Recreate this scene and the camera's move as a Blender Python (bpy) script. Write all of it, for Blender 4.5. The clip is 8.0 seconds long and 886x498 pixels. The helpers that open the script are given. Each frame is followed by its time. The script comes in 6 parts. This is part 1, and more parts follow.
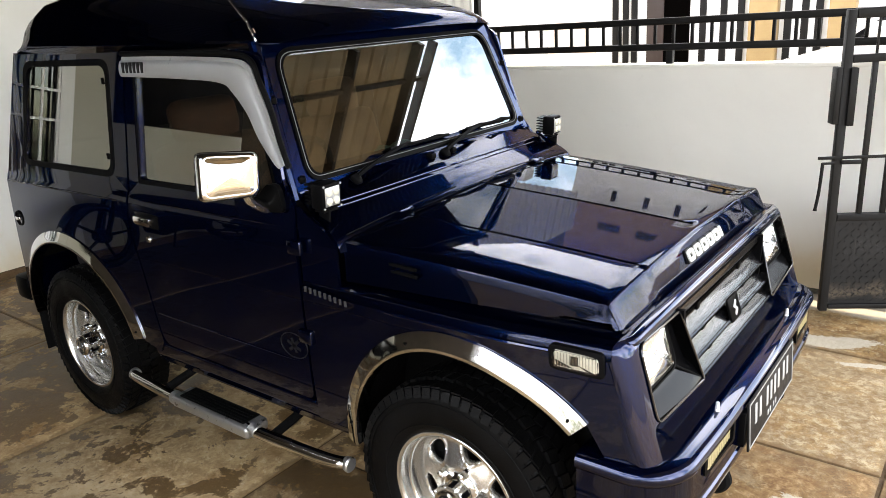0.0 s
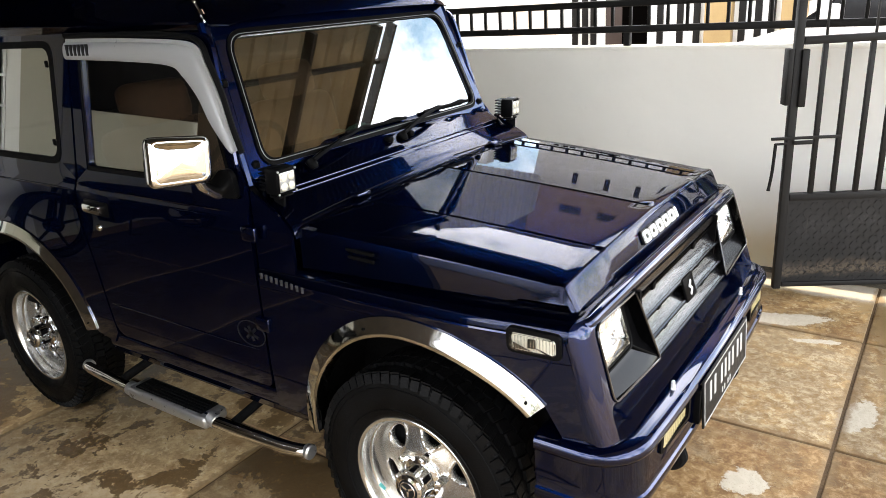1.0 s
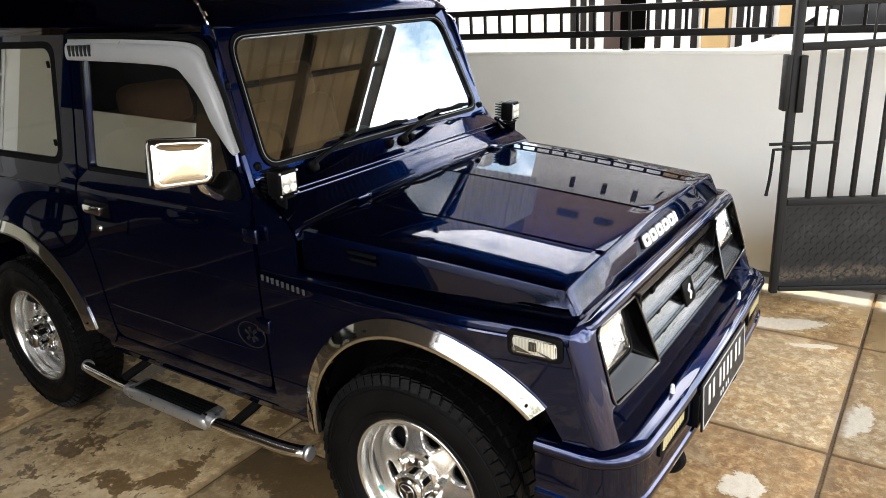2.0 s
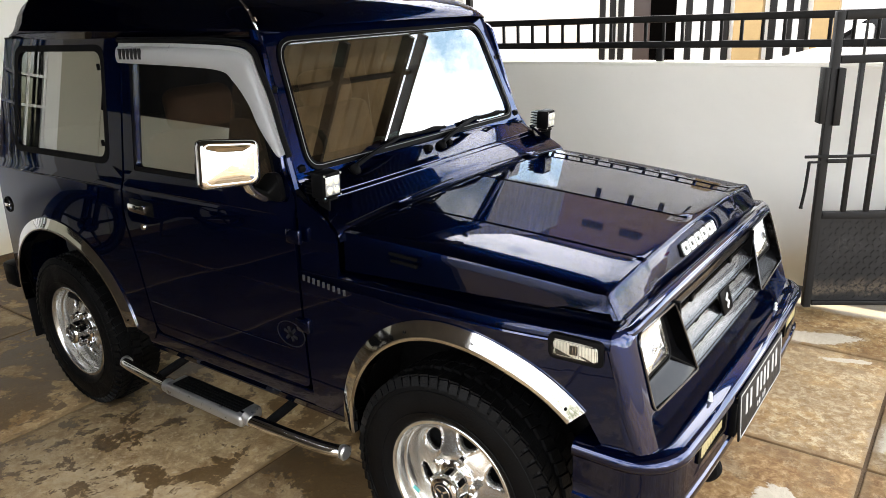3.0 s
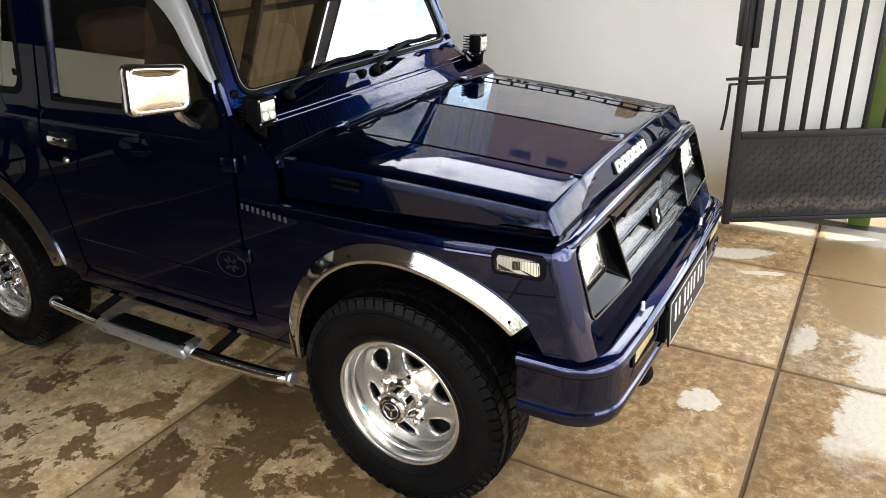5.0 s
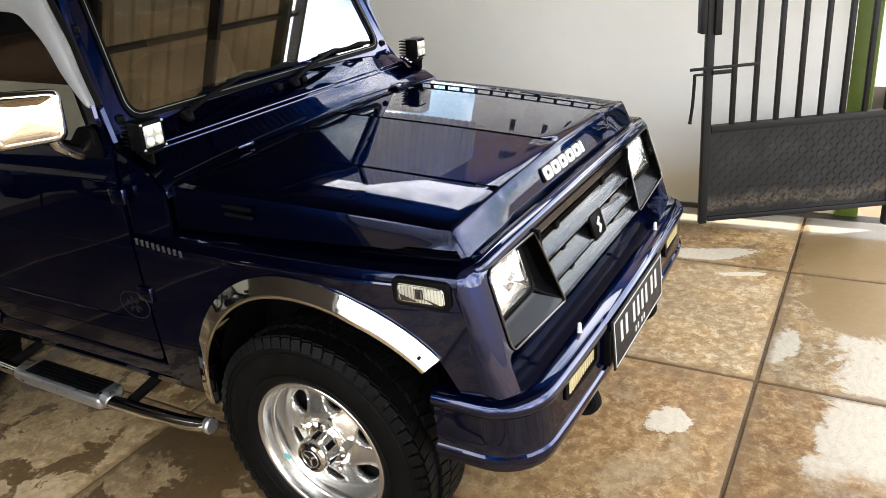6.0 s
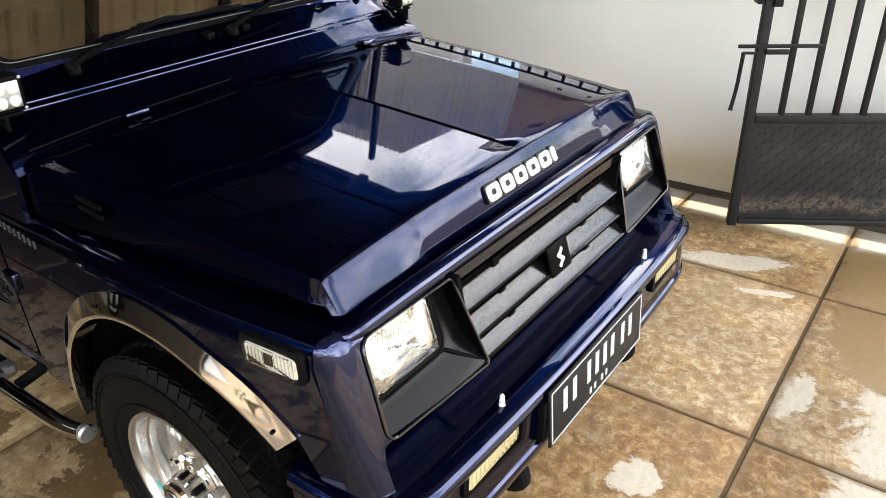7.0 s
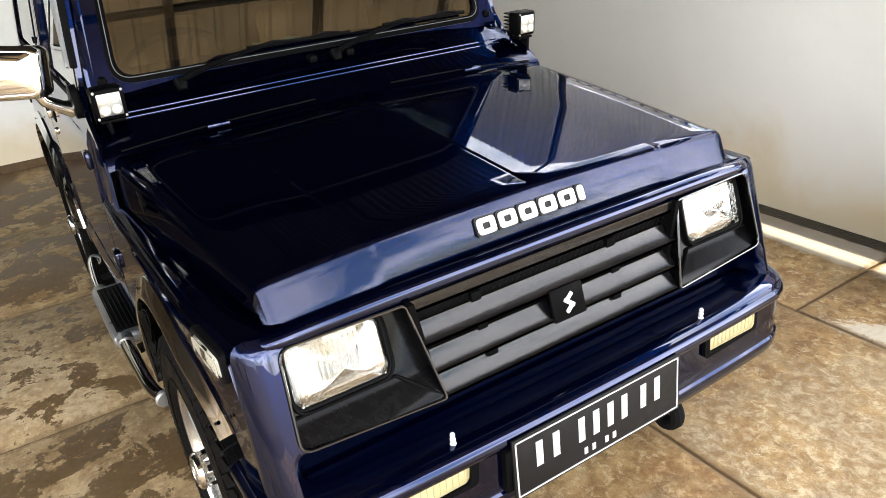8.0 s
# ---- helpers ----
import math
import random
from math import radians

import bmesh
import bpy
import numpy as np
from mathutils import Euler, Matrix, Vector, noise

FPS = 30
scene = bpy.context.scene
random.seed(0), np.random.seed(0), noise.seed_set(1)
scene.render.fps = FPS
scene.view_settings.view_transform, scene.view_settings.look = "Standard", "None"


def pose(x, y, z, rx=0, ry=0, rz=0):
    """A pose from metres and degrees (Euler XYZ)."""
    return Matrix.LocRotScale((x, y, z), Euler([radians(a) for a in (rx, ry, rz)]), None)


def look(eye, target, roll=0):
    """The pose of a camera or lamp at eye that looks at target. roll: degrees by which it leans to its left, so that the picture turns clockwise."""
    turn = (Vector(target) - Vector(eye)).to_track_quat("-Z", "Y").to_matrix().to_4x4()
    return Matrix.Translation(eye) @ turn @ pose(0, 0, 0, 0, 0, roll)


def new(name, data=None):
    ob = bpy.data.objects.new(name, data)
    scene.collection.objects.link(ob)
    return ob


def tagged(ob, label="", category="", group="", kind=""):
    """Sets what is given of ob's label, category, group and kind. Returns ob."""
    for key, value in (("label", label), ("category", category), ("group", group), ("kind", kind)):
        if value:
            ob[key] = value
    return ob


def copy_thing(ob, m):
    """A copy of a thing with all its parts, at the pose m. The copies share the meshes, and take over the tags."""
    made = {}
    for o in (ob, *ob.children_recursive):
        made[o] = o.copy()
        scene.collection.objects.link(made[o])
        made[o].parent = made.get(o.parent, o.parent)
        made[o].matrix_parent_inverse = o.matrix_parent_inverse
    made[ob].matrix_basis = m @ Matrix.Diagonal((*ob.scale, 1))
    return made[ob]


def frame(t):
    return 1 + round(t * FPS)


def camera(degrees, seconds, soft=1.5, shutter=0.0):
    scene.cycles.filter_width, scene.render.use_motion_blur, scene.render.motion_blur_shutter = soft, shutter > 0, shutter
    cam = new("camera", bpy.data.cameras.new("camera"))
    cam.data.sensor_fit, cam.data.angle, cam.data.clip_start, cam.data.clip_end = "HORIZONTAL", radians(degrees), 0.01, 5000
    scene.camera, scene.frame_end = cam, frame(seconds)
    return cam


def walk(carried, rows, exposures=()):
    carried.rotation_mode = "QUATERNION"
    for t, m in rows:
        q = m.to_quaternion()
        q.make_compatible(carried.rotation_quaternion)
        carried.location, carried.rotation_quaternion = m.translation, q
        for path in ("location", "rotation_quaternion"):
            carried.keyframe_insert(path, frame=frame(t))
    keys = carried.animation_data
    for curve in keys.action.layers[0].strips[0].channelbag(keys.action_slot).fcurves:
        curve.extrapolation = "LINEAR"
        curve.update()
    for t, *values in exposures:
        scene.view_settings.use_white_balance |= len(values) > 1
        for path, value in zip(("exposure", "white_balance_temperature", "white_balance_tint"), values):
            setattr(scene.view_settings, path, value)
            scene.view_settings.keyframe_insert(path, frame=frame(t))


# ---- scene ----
cam = camera(62.7, 8.0, soft=0.8)
PATH = [
    (0, (1.087, -2.046, 1.639), (-0.1, -0.558, 1.027), -3.9),
    (0.5, (1.087, -2.017, 1.641), (-0.042, -0.507, 0.974), -2.8),
    (1, (1.094, -2.025, 1.634), (-0.008, -0.492, 0.974), -3.8),
    (2.3, (1.08, -2.052, 1.64), (-0.015, -0.509, 0.994), -3.1),
    (2.5, (1.07, -2.082, 1.639), (-0.048, -0.54, 1.03), -2.7),
    (3, (1.062, -2.094, 1.636), (-0.083, -0.58, 1.008), -2.7),
    (3.5, (1.053, -2.107, 1.652), (-0.076, -0.579, 1.03), -2.4),
    (4, (1.036, -2.126, 1.633), (-0.067, -0.562, 1.052), -1.9),
    (4.5, (1.032, -2.136, 1.624), (0.0, -0.563, 0.944), -0.7),
    (4.7, (1.03, -2.145, 1.629), (0.042, -0.575, 0.88), -0.8),
    (5.8, (1.153, -1.978, 1.541), (0.219, -0.408, 0.726), -6.2),
    (6, (1.159, -1.839, 1.548), (0.178, -0.279, 0.771), -6.1),
    (6.5, (1.158, -1.54, 1.584), (0.158, -0.049, 0.703), -3.4),
    (7, (1.173, -1.293, 1.569), (0.11, 0.111, 0.619), -2.1),
    (7.5, (1.324, -1.088, 1.548), (0.053, 0.192, 0.684), -1.6),
    (8, (1.521, -0.908, 1.548), (-0.026, 0.026, 0.691), -5.0),
]
walk(cam, [(t, look(eye, target, roll)) for t, eye, target, roll in PATH],
     exposures=((0, 1.17), (4.7, 1.19), (6, 1.20), (7, 1.26), (8, 1.43)))

# ---- light ----
world = bpy.data.worlds.new("sky")
scene.world = world
world.use_nodes = True
wn = world.node_tree
sky = wn.nodes.new("ShaderNodeTexSky")
sky.sky_type, sky.sun_disc = "NISHITA", False
sky.sun_elevation, sky.sun_rotation = radians(68.3), radians(-65)
sky.air_density, sky.dust_density, sky.ozone_density = 1.0, 0.9, 2.0
# broken cloud all over the sky
sky_way = wn.nodes.new("ShaderNodeTexCoord")
puffs = wn.nodes.new("ShaderNodeTexNoise")
puffs.inputs["Scale"].default_value, puffs.inputs["Detail"].default_value, puffs.inputs["Roughness"].default_value = 5.0, 7.0, 0.58
wn.links.new(sky_way.outputs["Generated"], puffs.inputs["Vector"])
cover = wn.nodes.new("ShaderNodeMapRange")
cover.inputs["From Min"].default_value, cover.inputs["From Max"].default_value = 0.40, 0.57
cover.inputs["To Max"].default_value = 0.95
wn.links.new(puffs.outputs[0], cover.inputs["Value"])
grey = wn.nodes.new("ShaderNodeRGBToBW")
wn.links.new(sky.outputs[0], grey.inputs[0])
cloud = wn.nodes.new("ShaderNodeVectorMath")
cloud.operation = "SCALE"
cloud.inputs[0].default_value = (5.3, 5.7, 7.3)
even = wn.nodes.new("ShaderNodeMath")
even.operation = "POWER"
even.inputs[1].default_value = 0.6
wn.links.new(grey.outputs[0], even.inputs[0])
wn.links.new(even.outputs[0], cloud.inputs["Scale"])
blend = wn.nodes.new("ShaderNodeMix")
blend.data_type = "RGBA"
wn.links.new(cover.outputs[0], blend.inputs["Factor"])
wn.links.new(sky.outputs[0], blend.inputs[6])
wn.links.new(cloud.outputs[0], blend.inputs[7])
wn.links.new(blend.outputs[2], wn.nodes["Background"].inputs[0])
wn.nodes["Background"].inputs[1].default_value = 0.46
sun = new("sun", bpy.data.lights.new("sun", "SUN"))
sun.data.energy, sun.data.angle, sun.data.color = 4.4, radians(0.6), (1.0, 0.95, 0.87)
sun.matrix_world = look((-3.61, 1.68, 10), (0, 0, 0))
scene.view_settings.use_white_balance = True
scene.view_settings.white_balance_temperature = 8250
scene.view_settings.white_balance_tint = 5


# ---- materials ----
def material(name, base, rough=0.5, metal=0.0, coat=0.0, vary=0.0, scale=8.0, bump=0.0, bscale=60.0, rvary=0.0, spec=0.5, detail=6.0):
    """A principled surface: colour broken up at two scales, roughness wear and fine relief."""
    m = bpy.data.materials.new(name)
    m.use_nodes = True
    t = m.node_tree
    p = t.nodes["Principled BSDF"]
    p.inputs["Base Color"].default_value = (*base, 1)
    p.inputs["Roughness"].default_value, p.inputs["Metallic"].default_value = rough, metal
    p.inputs["Coat Weight"].default_value, p.inputs["Coat Roughness"].default_value = coat, 0.02
    p.inputs["Specular IOR Level"].default_value = spec
    if vary or rvary or bump:
        co = t.nodes.new("ShaderNodeTexCoord")
    if vary or rvary:
        a = t.nodes.new("ShaderNodeTexNoise")
        a.inputs["Scale"].default_value, a.inputs["Detail"].default_value = scale, detail
        t.links.new(co.outputs["Object"], a.inputs["Vector"])
        b = t.nodes.new("ShaderNodeTexNoise")
        b.inputs["Scale"].default_value, b.inputs["Detail"].default_value = scale * 9, 3
        t.links.new(co.outputs["Object"], b.inputs["Vector"])
        s = t.nodes.new("ShaderNodeMath")
        s.operation = "MULTIPLY_ADD"
        t.links.new(b.outputs[0], s.inputs[0])
        s.inputs[1].default_value = 0.5
        t.links.new(a.outputs[0], s.inputs[2])
    if vary:
        r = t.nodes.new("ShaderNodeMapRange")
        r.inputs["From Min"].default_value, r.inputs["From Max"].default_value = 0.45, 1.05
        r.inputs["To Min"].default_value, r.inputs["To Max"].default_value = 1 - vary, 1 + vary
        t.links.new(s.outputs[0], r.inputs["Value"])
        v = t.nodes.new("ShaderNodeVectorMath")
        v.operation = "SCALE"
        v.inputs[0].default_value = base
        t.links.new(r.outputs[0], v.inputs["Scale"])
        t.links.new(v.outputs[0], p.inputs["Base Color"])
    if rvary:
        r = t.nodes.new("ShaderNodeMapRange")
        r.inputs["From Min"].default_value, r.inputs["From Max"].default_value = 0.45, 1.05
        r.inputs["To Min"].default_value, r.inputs["To Max"].default_value = max(0.0, rough - rvary), min(1.0, rough + rvary)
        t.links.new(s.outputs[0], r.inputs["Value"])
        t.links.new(r.outputs[0], p.inputs["Roughness"])
    if bump:
        n = t.nodes.new("ShaderNodeTexNoise")
        n.inputs["Scale"].default_value, n.inputs["Detail"].default_value = bscale, 4
        t.links.new(co.outputs["Object"], n.inputs["Vector"])
        bp = t.nodes.new("ShaderNodeBump")
        bp.inputs["Strength"].default_value, bp.inputs["Distance"].default_value = bump, 0.01
        t.links.new(n.outputs[0], bp.inputs["Height"])
        t.links.new(bp.outputs[0], p.inputs["Normal"])
    return m


def glass(name, tint, rough=0.0, alpha=1.0):
    m = bpy.data.materials.new(name)
    m.use_nodes = True
    p = m.node_tree.nodes["Principled BSDF"]
    p.inputs["Base Color"].default_value = (*tint, 1)
    p.inputs["Roughness"].default_value, p.inputs["IOR"].default_value = rough, 1.5
    p.inputs["Transmission Weight"].default_value = alpha
    return m


def filmed(name, tint, film):
    """Window glass under a mirror film: part of the light is thrown back, the rest goes through tinted."""
    m = glass(name, tint)
    t = m.node_tree
    g = t.nodes.new("ShaderNodeBsdfGlossy")
    g.inputs["Roughness"].default_value, g.inputs["Color"].default_value = 0.0, (0.93, 0.96, 0.94, 1)
    mx = t.nodes.new("ShaderNodeMixShader")
    mx.inputs[0].default_value = film
    t.links.new(t.nodes["Principled BSDF"].outputs[0], mx.inputs[1])
    t.links.new(g.outputs[0], mx.inputs[2])
    t.links.new(mx.outputs[0], t.nodes["Material Output"].inputs["Surface"])
    return m


PAINT = material("navy_car_paint", (0.0001, 0.0003, 0.0026), 0.45, 0.0, 1.0, vary=0.08, scale=3, spec=0.0)
PAINT.node_tree.nodes["Principled BSDF"].inputs["Coat IOR"].default_value = 1.47
# fine blue flake under the lacquer
flake = PAINT.node_tree.nodes.new("ShaderNodeBsdfGlossy")
flake.inputs["Color"].default_value, flake.inputs["Roughness"].default_value = (0.0, 0.0056, 0.034, 1), 0.24
both = PAINT.node_tree.nodes.new("ShaderNodeAddShader")
PAINT.node_tree.links.new(PAINT.node_tree.nodes["Principled BSDF"].outputs[0], both.inputs[0])
PAINT.node_tree.links.new(flake.outputs[0], both.inputs[1])
PAINT.node_tree.links.new(both.outputs[0], PAINT.node_tree.nodes["Material Output"].inputs["Surface"])
CHROME = material("chrome", (0.80, 0.80, 0.78), 0.05, 1.0, vary=0.04, scale=14, rvary=0.03)
ALLOY = material("polished_alloy", (0.62, 0.61, 0.58), 0.24, 0.95, vary=0.02, scale=24, rvary=0.02)
INSERT = material("dull_insert", (0.16, 0.16, 0.16), 0.45, 0.3, vary=0.2, scale=20)
SILVER = material("silver_paint", (0.52, 0.52, 0.51), 0.30, 0.15, 0.5, vary=0.015, scale=5, rvary=0.03)
GALV = material("brushed_step_alloy", (0.46, 0.46, 0.45), 0.34, 0.9, vary=0.04, scale=30, rvary=0.1)
RUBBER = material("tyre_rubber", (0.0016, 0.0016, 0.0017), 0.55, vary=0.6, scale=14, bump=0.25, bscale=180, rvary=0.15, spec=0.10)
GASKET = material("rubber_gasket", (0.0030, 0.0030, 0.0032), 0.6, vary=0.25, scale=25, rvary=0.1, spec=0.05)
BLACK = material("black_plastic", (0.003, 0.003, 0.0032), 0.32, vary=0.2, scale=30, spec=0.08)
BLACK.node_tree.nodes["Principled BSDF"].inputs["IOR"].default_value = 1.2
SURROUND = material("glossy_black_surround", (0.0025, 0.0025, 0.0028), 0.20, vary=0.3, scale=40, rvary=0.06, spec=0.10)
GRILLE = material("grille_black", (0.007, 0.007, 0.008), 0.20, coat=0.5, vary=0.15, scale=30, spec=0.5)
DARK = material("dark_underbody", (0.0035, 0.0034, 0.0034), 0.85, spec=0.08, vary=0.4, scale=12, bump=0.3, bscale=60)
TAN = material("brown_seat_leather", (0.30, 0.155, 0.080), 0.36, vary=0.15, scale=14, bump=0.15, bscale=220)
CABIN = material("cabin_trim", (0.012, 0.011, 0.010), 0.7, vary=0.2, scale=20, bump=0.1, bscale=120)
WHITE = material("white_letters", (0.72, 0.72, 0.70), 0.4, vary=0.06, scale=40)
LENS = glass("clear_lens", (0.98, 0.98, 0.95), 0.04)
SIDEGLASS = filmed("tinted_side_glass", (0.34, 0.31, 0.28), 0.38)
WINDGLASS = filmed("windscreen_glass", (0.20, 0.23, 0.22), 0.17)
REFLECTOR = material("lamp_reflector", (0.86, 0.86, 0.84), 0.34, 0.55, vary=0.05, scale=30)
AMBER = material("pale_amber_lens", (0.36, 0.31, 0.17), 0.12, coat=0.8, vary=0.08, scale=60)
PALELENS = material("pale_clear_plastic", (0.80, 0.76, 0.64), 0.15, coat=0.8, vary=0.10, scale=60)
LED = material("led_chip", (0.62, 0.60, 0.50), 0.25, coat=0.6)
PLATE = material("black_plate", (0.006, 0.006, 0.0065), 0.45, vary=0.2, scale=40, rvary=0.1, spec=0.2)
FAINT = material("faded_transfer", (0.007, 0.007, 0.009), 0.5, vary=0.3, scale=40, spec=0.1)
SCRIPT = material("pale_script", (0.030, 0.030, 0.032), 0.4, vary=0.5, scale=90)
PLATEWHITE = material("dull_white_plate_paint", (0.40, 0.40, 0.39), 0.45, vary=0.12, scale=60)
TEAL = material("teal_packet", (0.10, 0.42, 0.40), 0.4, vary=0.1, scale=30)


# ---- mesh helpers ----
def part(name, bm, mat, parent=None, label="", angle=35, sharp=True):
    """Links a bmesh as one mesh object under a thing or a part."""
    me = bpy.data.meshes.new(name)
    bmesh.ops.recalc_face_normals(bm, faces=bm.faces)
    bm.to_mesh(me)
    bm.free()
    me.materials.append(mat)
    me.polygons.foreach_set("use_smooth", [True] * len(me.polygons))
    if sharp:
        me.set_sharp_from_angle(angle=radians(angle))
    ob = new(name, me)
    if parent:
        ob.parent = parent
    if mat.name.endswith(("_glass", "_lens")) and mat.name != "dark_window_glass":
        ob.visible_shadow = False
    if label:
        tagged(ob, label)
    return ob


def thing(name, label, category, at=(0, 0, 0), rz=0, group="", kind=""):
    ob = new(name)
    ob.empty_display_size = 0.1
    ob.matrix_basis = pose(*at, 0, 0, rz)
    return tagged(ob, label, category, group, kind)


def box(bm, x0, x1, y0, y1, z0, z1, bevel=0.0, seg=2, m=None):
    c = Matrix.Translation(((x0 + x1) / 2, (y0 + y1) / 2, (z0 + z1) / 2)) @ Matrix.Diagonal((abs(x1 - x0), abs(y1 - y0), abs(z1 - z0), 1))
    v = bmesh.ops.create_cube(bm, size=1, matrix=c)["verts"]
    if bevel:
        e = list({e for w in v for e in w.link_edges})
        r = bmesh.ops.bevel(bm, geom=e, offset=bevel, segments=seg, profile=0.5, affect="EDGES")
        v = list({w for f in r["faces"] for w in f.verts} | {w for w in v if w.is_valid})
    if m is not None:
        bmesh.ops.transform(bm, matrix=m, verts=v)
    return v


def boxes(*specs, bevel=0.0, m=None):
    bm = bmesh.new()
    for s in specs:
        box(bm, *s, bevel=bevel, m=m)
    return bm


def loft(bm, rings, closed=True, caps=False):
    """Faces between rows of points; closed: each row is a ring."""
    vs = [[bm.verts.new(p) for p in r] for r in rings]
    n = len(vs[0])
    for a, b in zip(vs, vs[1:]):
        for i in range(n if closed else n - 1):
            j = (i + 1) % n
            bm.faces.new((a[i], a[j], b[j], b[i]))
    if caps:
        bm.faces.new(vs[0][::-1])
        bm.faces.new(vs[-1])
    return vs


def tube(bm, path, r, n=12, caps=True):
    """A round tube along a path; r may be one number or one for each point."""
    path = [Vector(p) for p in path]
    rings = []
    side = None
    for i, p in enumerate(path):
        d = (path[min(i + 1, len(path) - 1)] - path[max(i - 1, 0)]).normalized()
        if side is None:
            side = d.orthogonal().normalized()
        side = (side - d * side.dot(d)).normalized()
        up = d.cross(side)
        rad = r[i] if isinstance(r, (list, tuple)) else r
        rings.append([p + side * (rad * math.cos(a)) + up * (rad * math.sin(a)) for a in (2 * math.pi * k / n for k in range(n))])
    loft(bm, rings, True, caps)


def revolve(bm, profile, n=48, m=None):
    """Turns (radius, depth) rows round the y axis."""
    rings = []
    for k in range(n):
        a = 2 * math.pi * k / n
        rings.append([(r * math.cos(a), y, r * math.sin(a)) for r, y in profile])
    start = len(bm.verts)
    vs = loft(bm, rings + [rings[0]], False)
    bmesh.ops.remove_doubles(bm, verts=[v for row in vs for v in row], dist=1e-6)
    if m is not None:
        bm.verts.ensure_lookup_table()
        bmesh.ops.transform(bm, matrix=m, verts=bm.verts[start:])


def spline(points, steps=6):
    """A smooth line through a few control points."""
    p = [Vector(q) for q in points]
    out = []
    for i in range(len(p) - 1):
        a, b, c, d = p[max(i - 1, 0)], p[i], p[i + 1], p[min(i + 2, len(p) - 1)]
        for k in range(steps):
            t = k / steps
            out.append(0.5 * (2 * b + (c - a) * t + (2 * a - 5 * b + 4 * c - d) * t * t + (3 * b - a - 3 * c + d) * t ** 3))
    return out + [p[-1]]


def rounded(points, r, steps=5):
    """A closed outline with its corners rounded; r: one radius, or one for each corner."""
    out = []
    n = len(points)
    for i in range(n):
        a, b, c = (Vector(points[(i + k) % n]) for k in (-1, 0, 1))
        rad = r[i] if isinstance(r, (list, tuple)) else r
        d = min(rad, (a - b).length * 0.49, (c - b).length * 0.49)
        if d < 1e-5:
            out.append(b)
            continue
        p, q = b + (a - b).normalized() * d, b + (c - b).normalized() * d
        for k in range(steps + 1):
            t = k / steps
            out.append(p * (1 - t) ** 2 + b * (2 * t * (1 - t)) + q * t * t)
    return [tuple(v) for v in out]


def flat(outline, holes=()):
    """A flat sheet in x and z with holes, ready to be bent."""
    bm = bmesh.new()
    edges = []
    for loop in (outline, *holes):
        vs = [bm.verts.new((p[0], 0, p[1])) for p in loop]
        edges += [bm.edges.new((vs[i], vs[(i + 1) % len(vs)])) for i in range(len(vs))]
    bmesh.ops.triangle_fill(bm, use_beauty=True, edges=edges)
    return bm


def cut(bm, axis, values):
    for v in values:
        co, no = [0, 0, 0], [0, 0, 0]
        co[axis], no[axis] = v, 1
        bmesh.ops.bisect_plane(bm, geom=bm.verts[:] + bm.edges[:] + bm.faces[:], plane_co=co, plane_no=no)


def thicken(bm, way):
    """Gives a sheet its thickness along one direction."""
    r = bmesh.ops.extrude_face_region(bm, geom=bm.faces[:], use_keep_orig=True)
    bmesh.ops.translate(bm, verts=[v for v in r["geom"] if isinstance(v, bmesh.types.BMVert)], vec=way)


def bend(bm, f, thick=0.0):
    for v in bm.verts:
        v.co = f(v.co.x, v.co.z)
    if thick:
        inward = -thick if sum(v.co.y for v in bm.verts) > 0 else thick
        thicken(bm, (0, inward, 0))


def span(a, b, n):
    return [a + (b - a) * i / (n - 1) for i in range(n)]


def slab(outline, axis, a, b, bevel=0.0):
    """An outline in two axes, drawn out along the third."""
    bm = bmesh.new()
    put = {0: lambda p, d: (d, p[0], p[1]), 1: lambda p, d: (p[0], d, p[1]), 2: lambda p, d: (p[0], p[1], d)}[axis]
    loft(bm, [[put(p, a) for p in outline], [put(p, b) for p in outline]], True, True)
    if bevel:
        rim = [e for e in bm.edges if any(len(f.verts) > 4 or True for f in e.link_faces) and abs(e.verts[0].co[axis] - e.verts[1].co[axis]) < 1e-6]
        bmesh.ops.bevel(bm, geom=rim, offset=bevel, segments=2, profile=0.5, affect="EDGES")
    return bm

# ---- the car: x ahead, front axle at x = 0 ----
car = thing("offroad_car", "dark navy blue two-door off-road car with chrome trim, parked on concrete", "car", (0, -0.022, 0))
AXLES = (0.0, -2.03)


def arch(x, ahead, behind, top, base, end_ahead, grow=0.0, n=26):
    """The outline of a wheel opening, from its rear foot over the top to its front foot."""
    a, b, h = behind + grow, ahead + grow, top - base + grow
    pts = [(x - a, base - 0.015)]
    for k in range(n + 1):
        t = math.pi * (1 - k / n)
        c, s = math.cos(t), math.sin(t)
        px = x + (a if c < 0 else b) * c
        if px > x + end_ahead + grow * 0.6:
            break
        pts.append((px, base + h * s))
    return pts


FRONT_ARCH = dict(x=0.03, ahead=0.50, behind=0.41, top=0.863, base=0.44, end_ahead=0.40)
REAR_ARCH = dict(x=-2.03, ahead=0.53, behind=0.45, top=0.870, base=0.44, end_ahead=0.528)


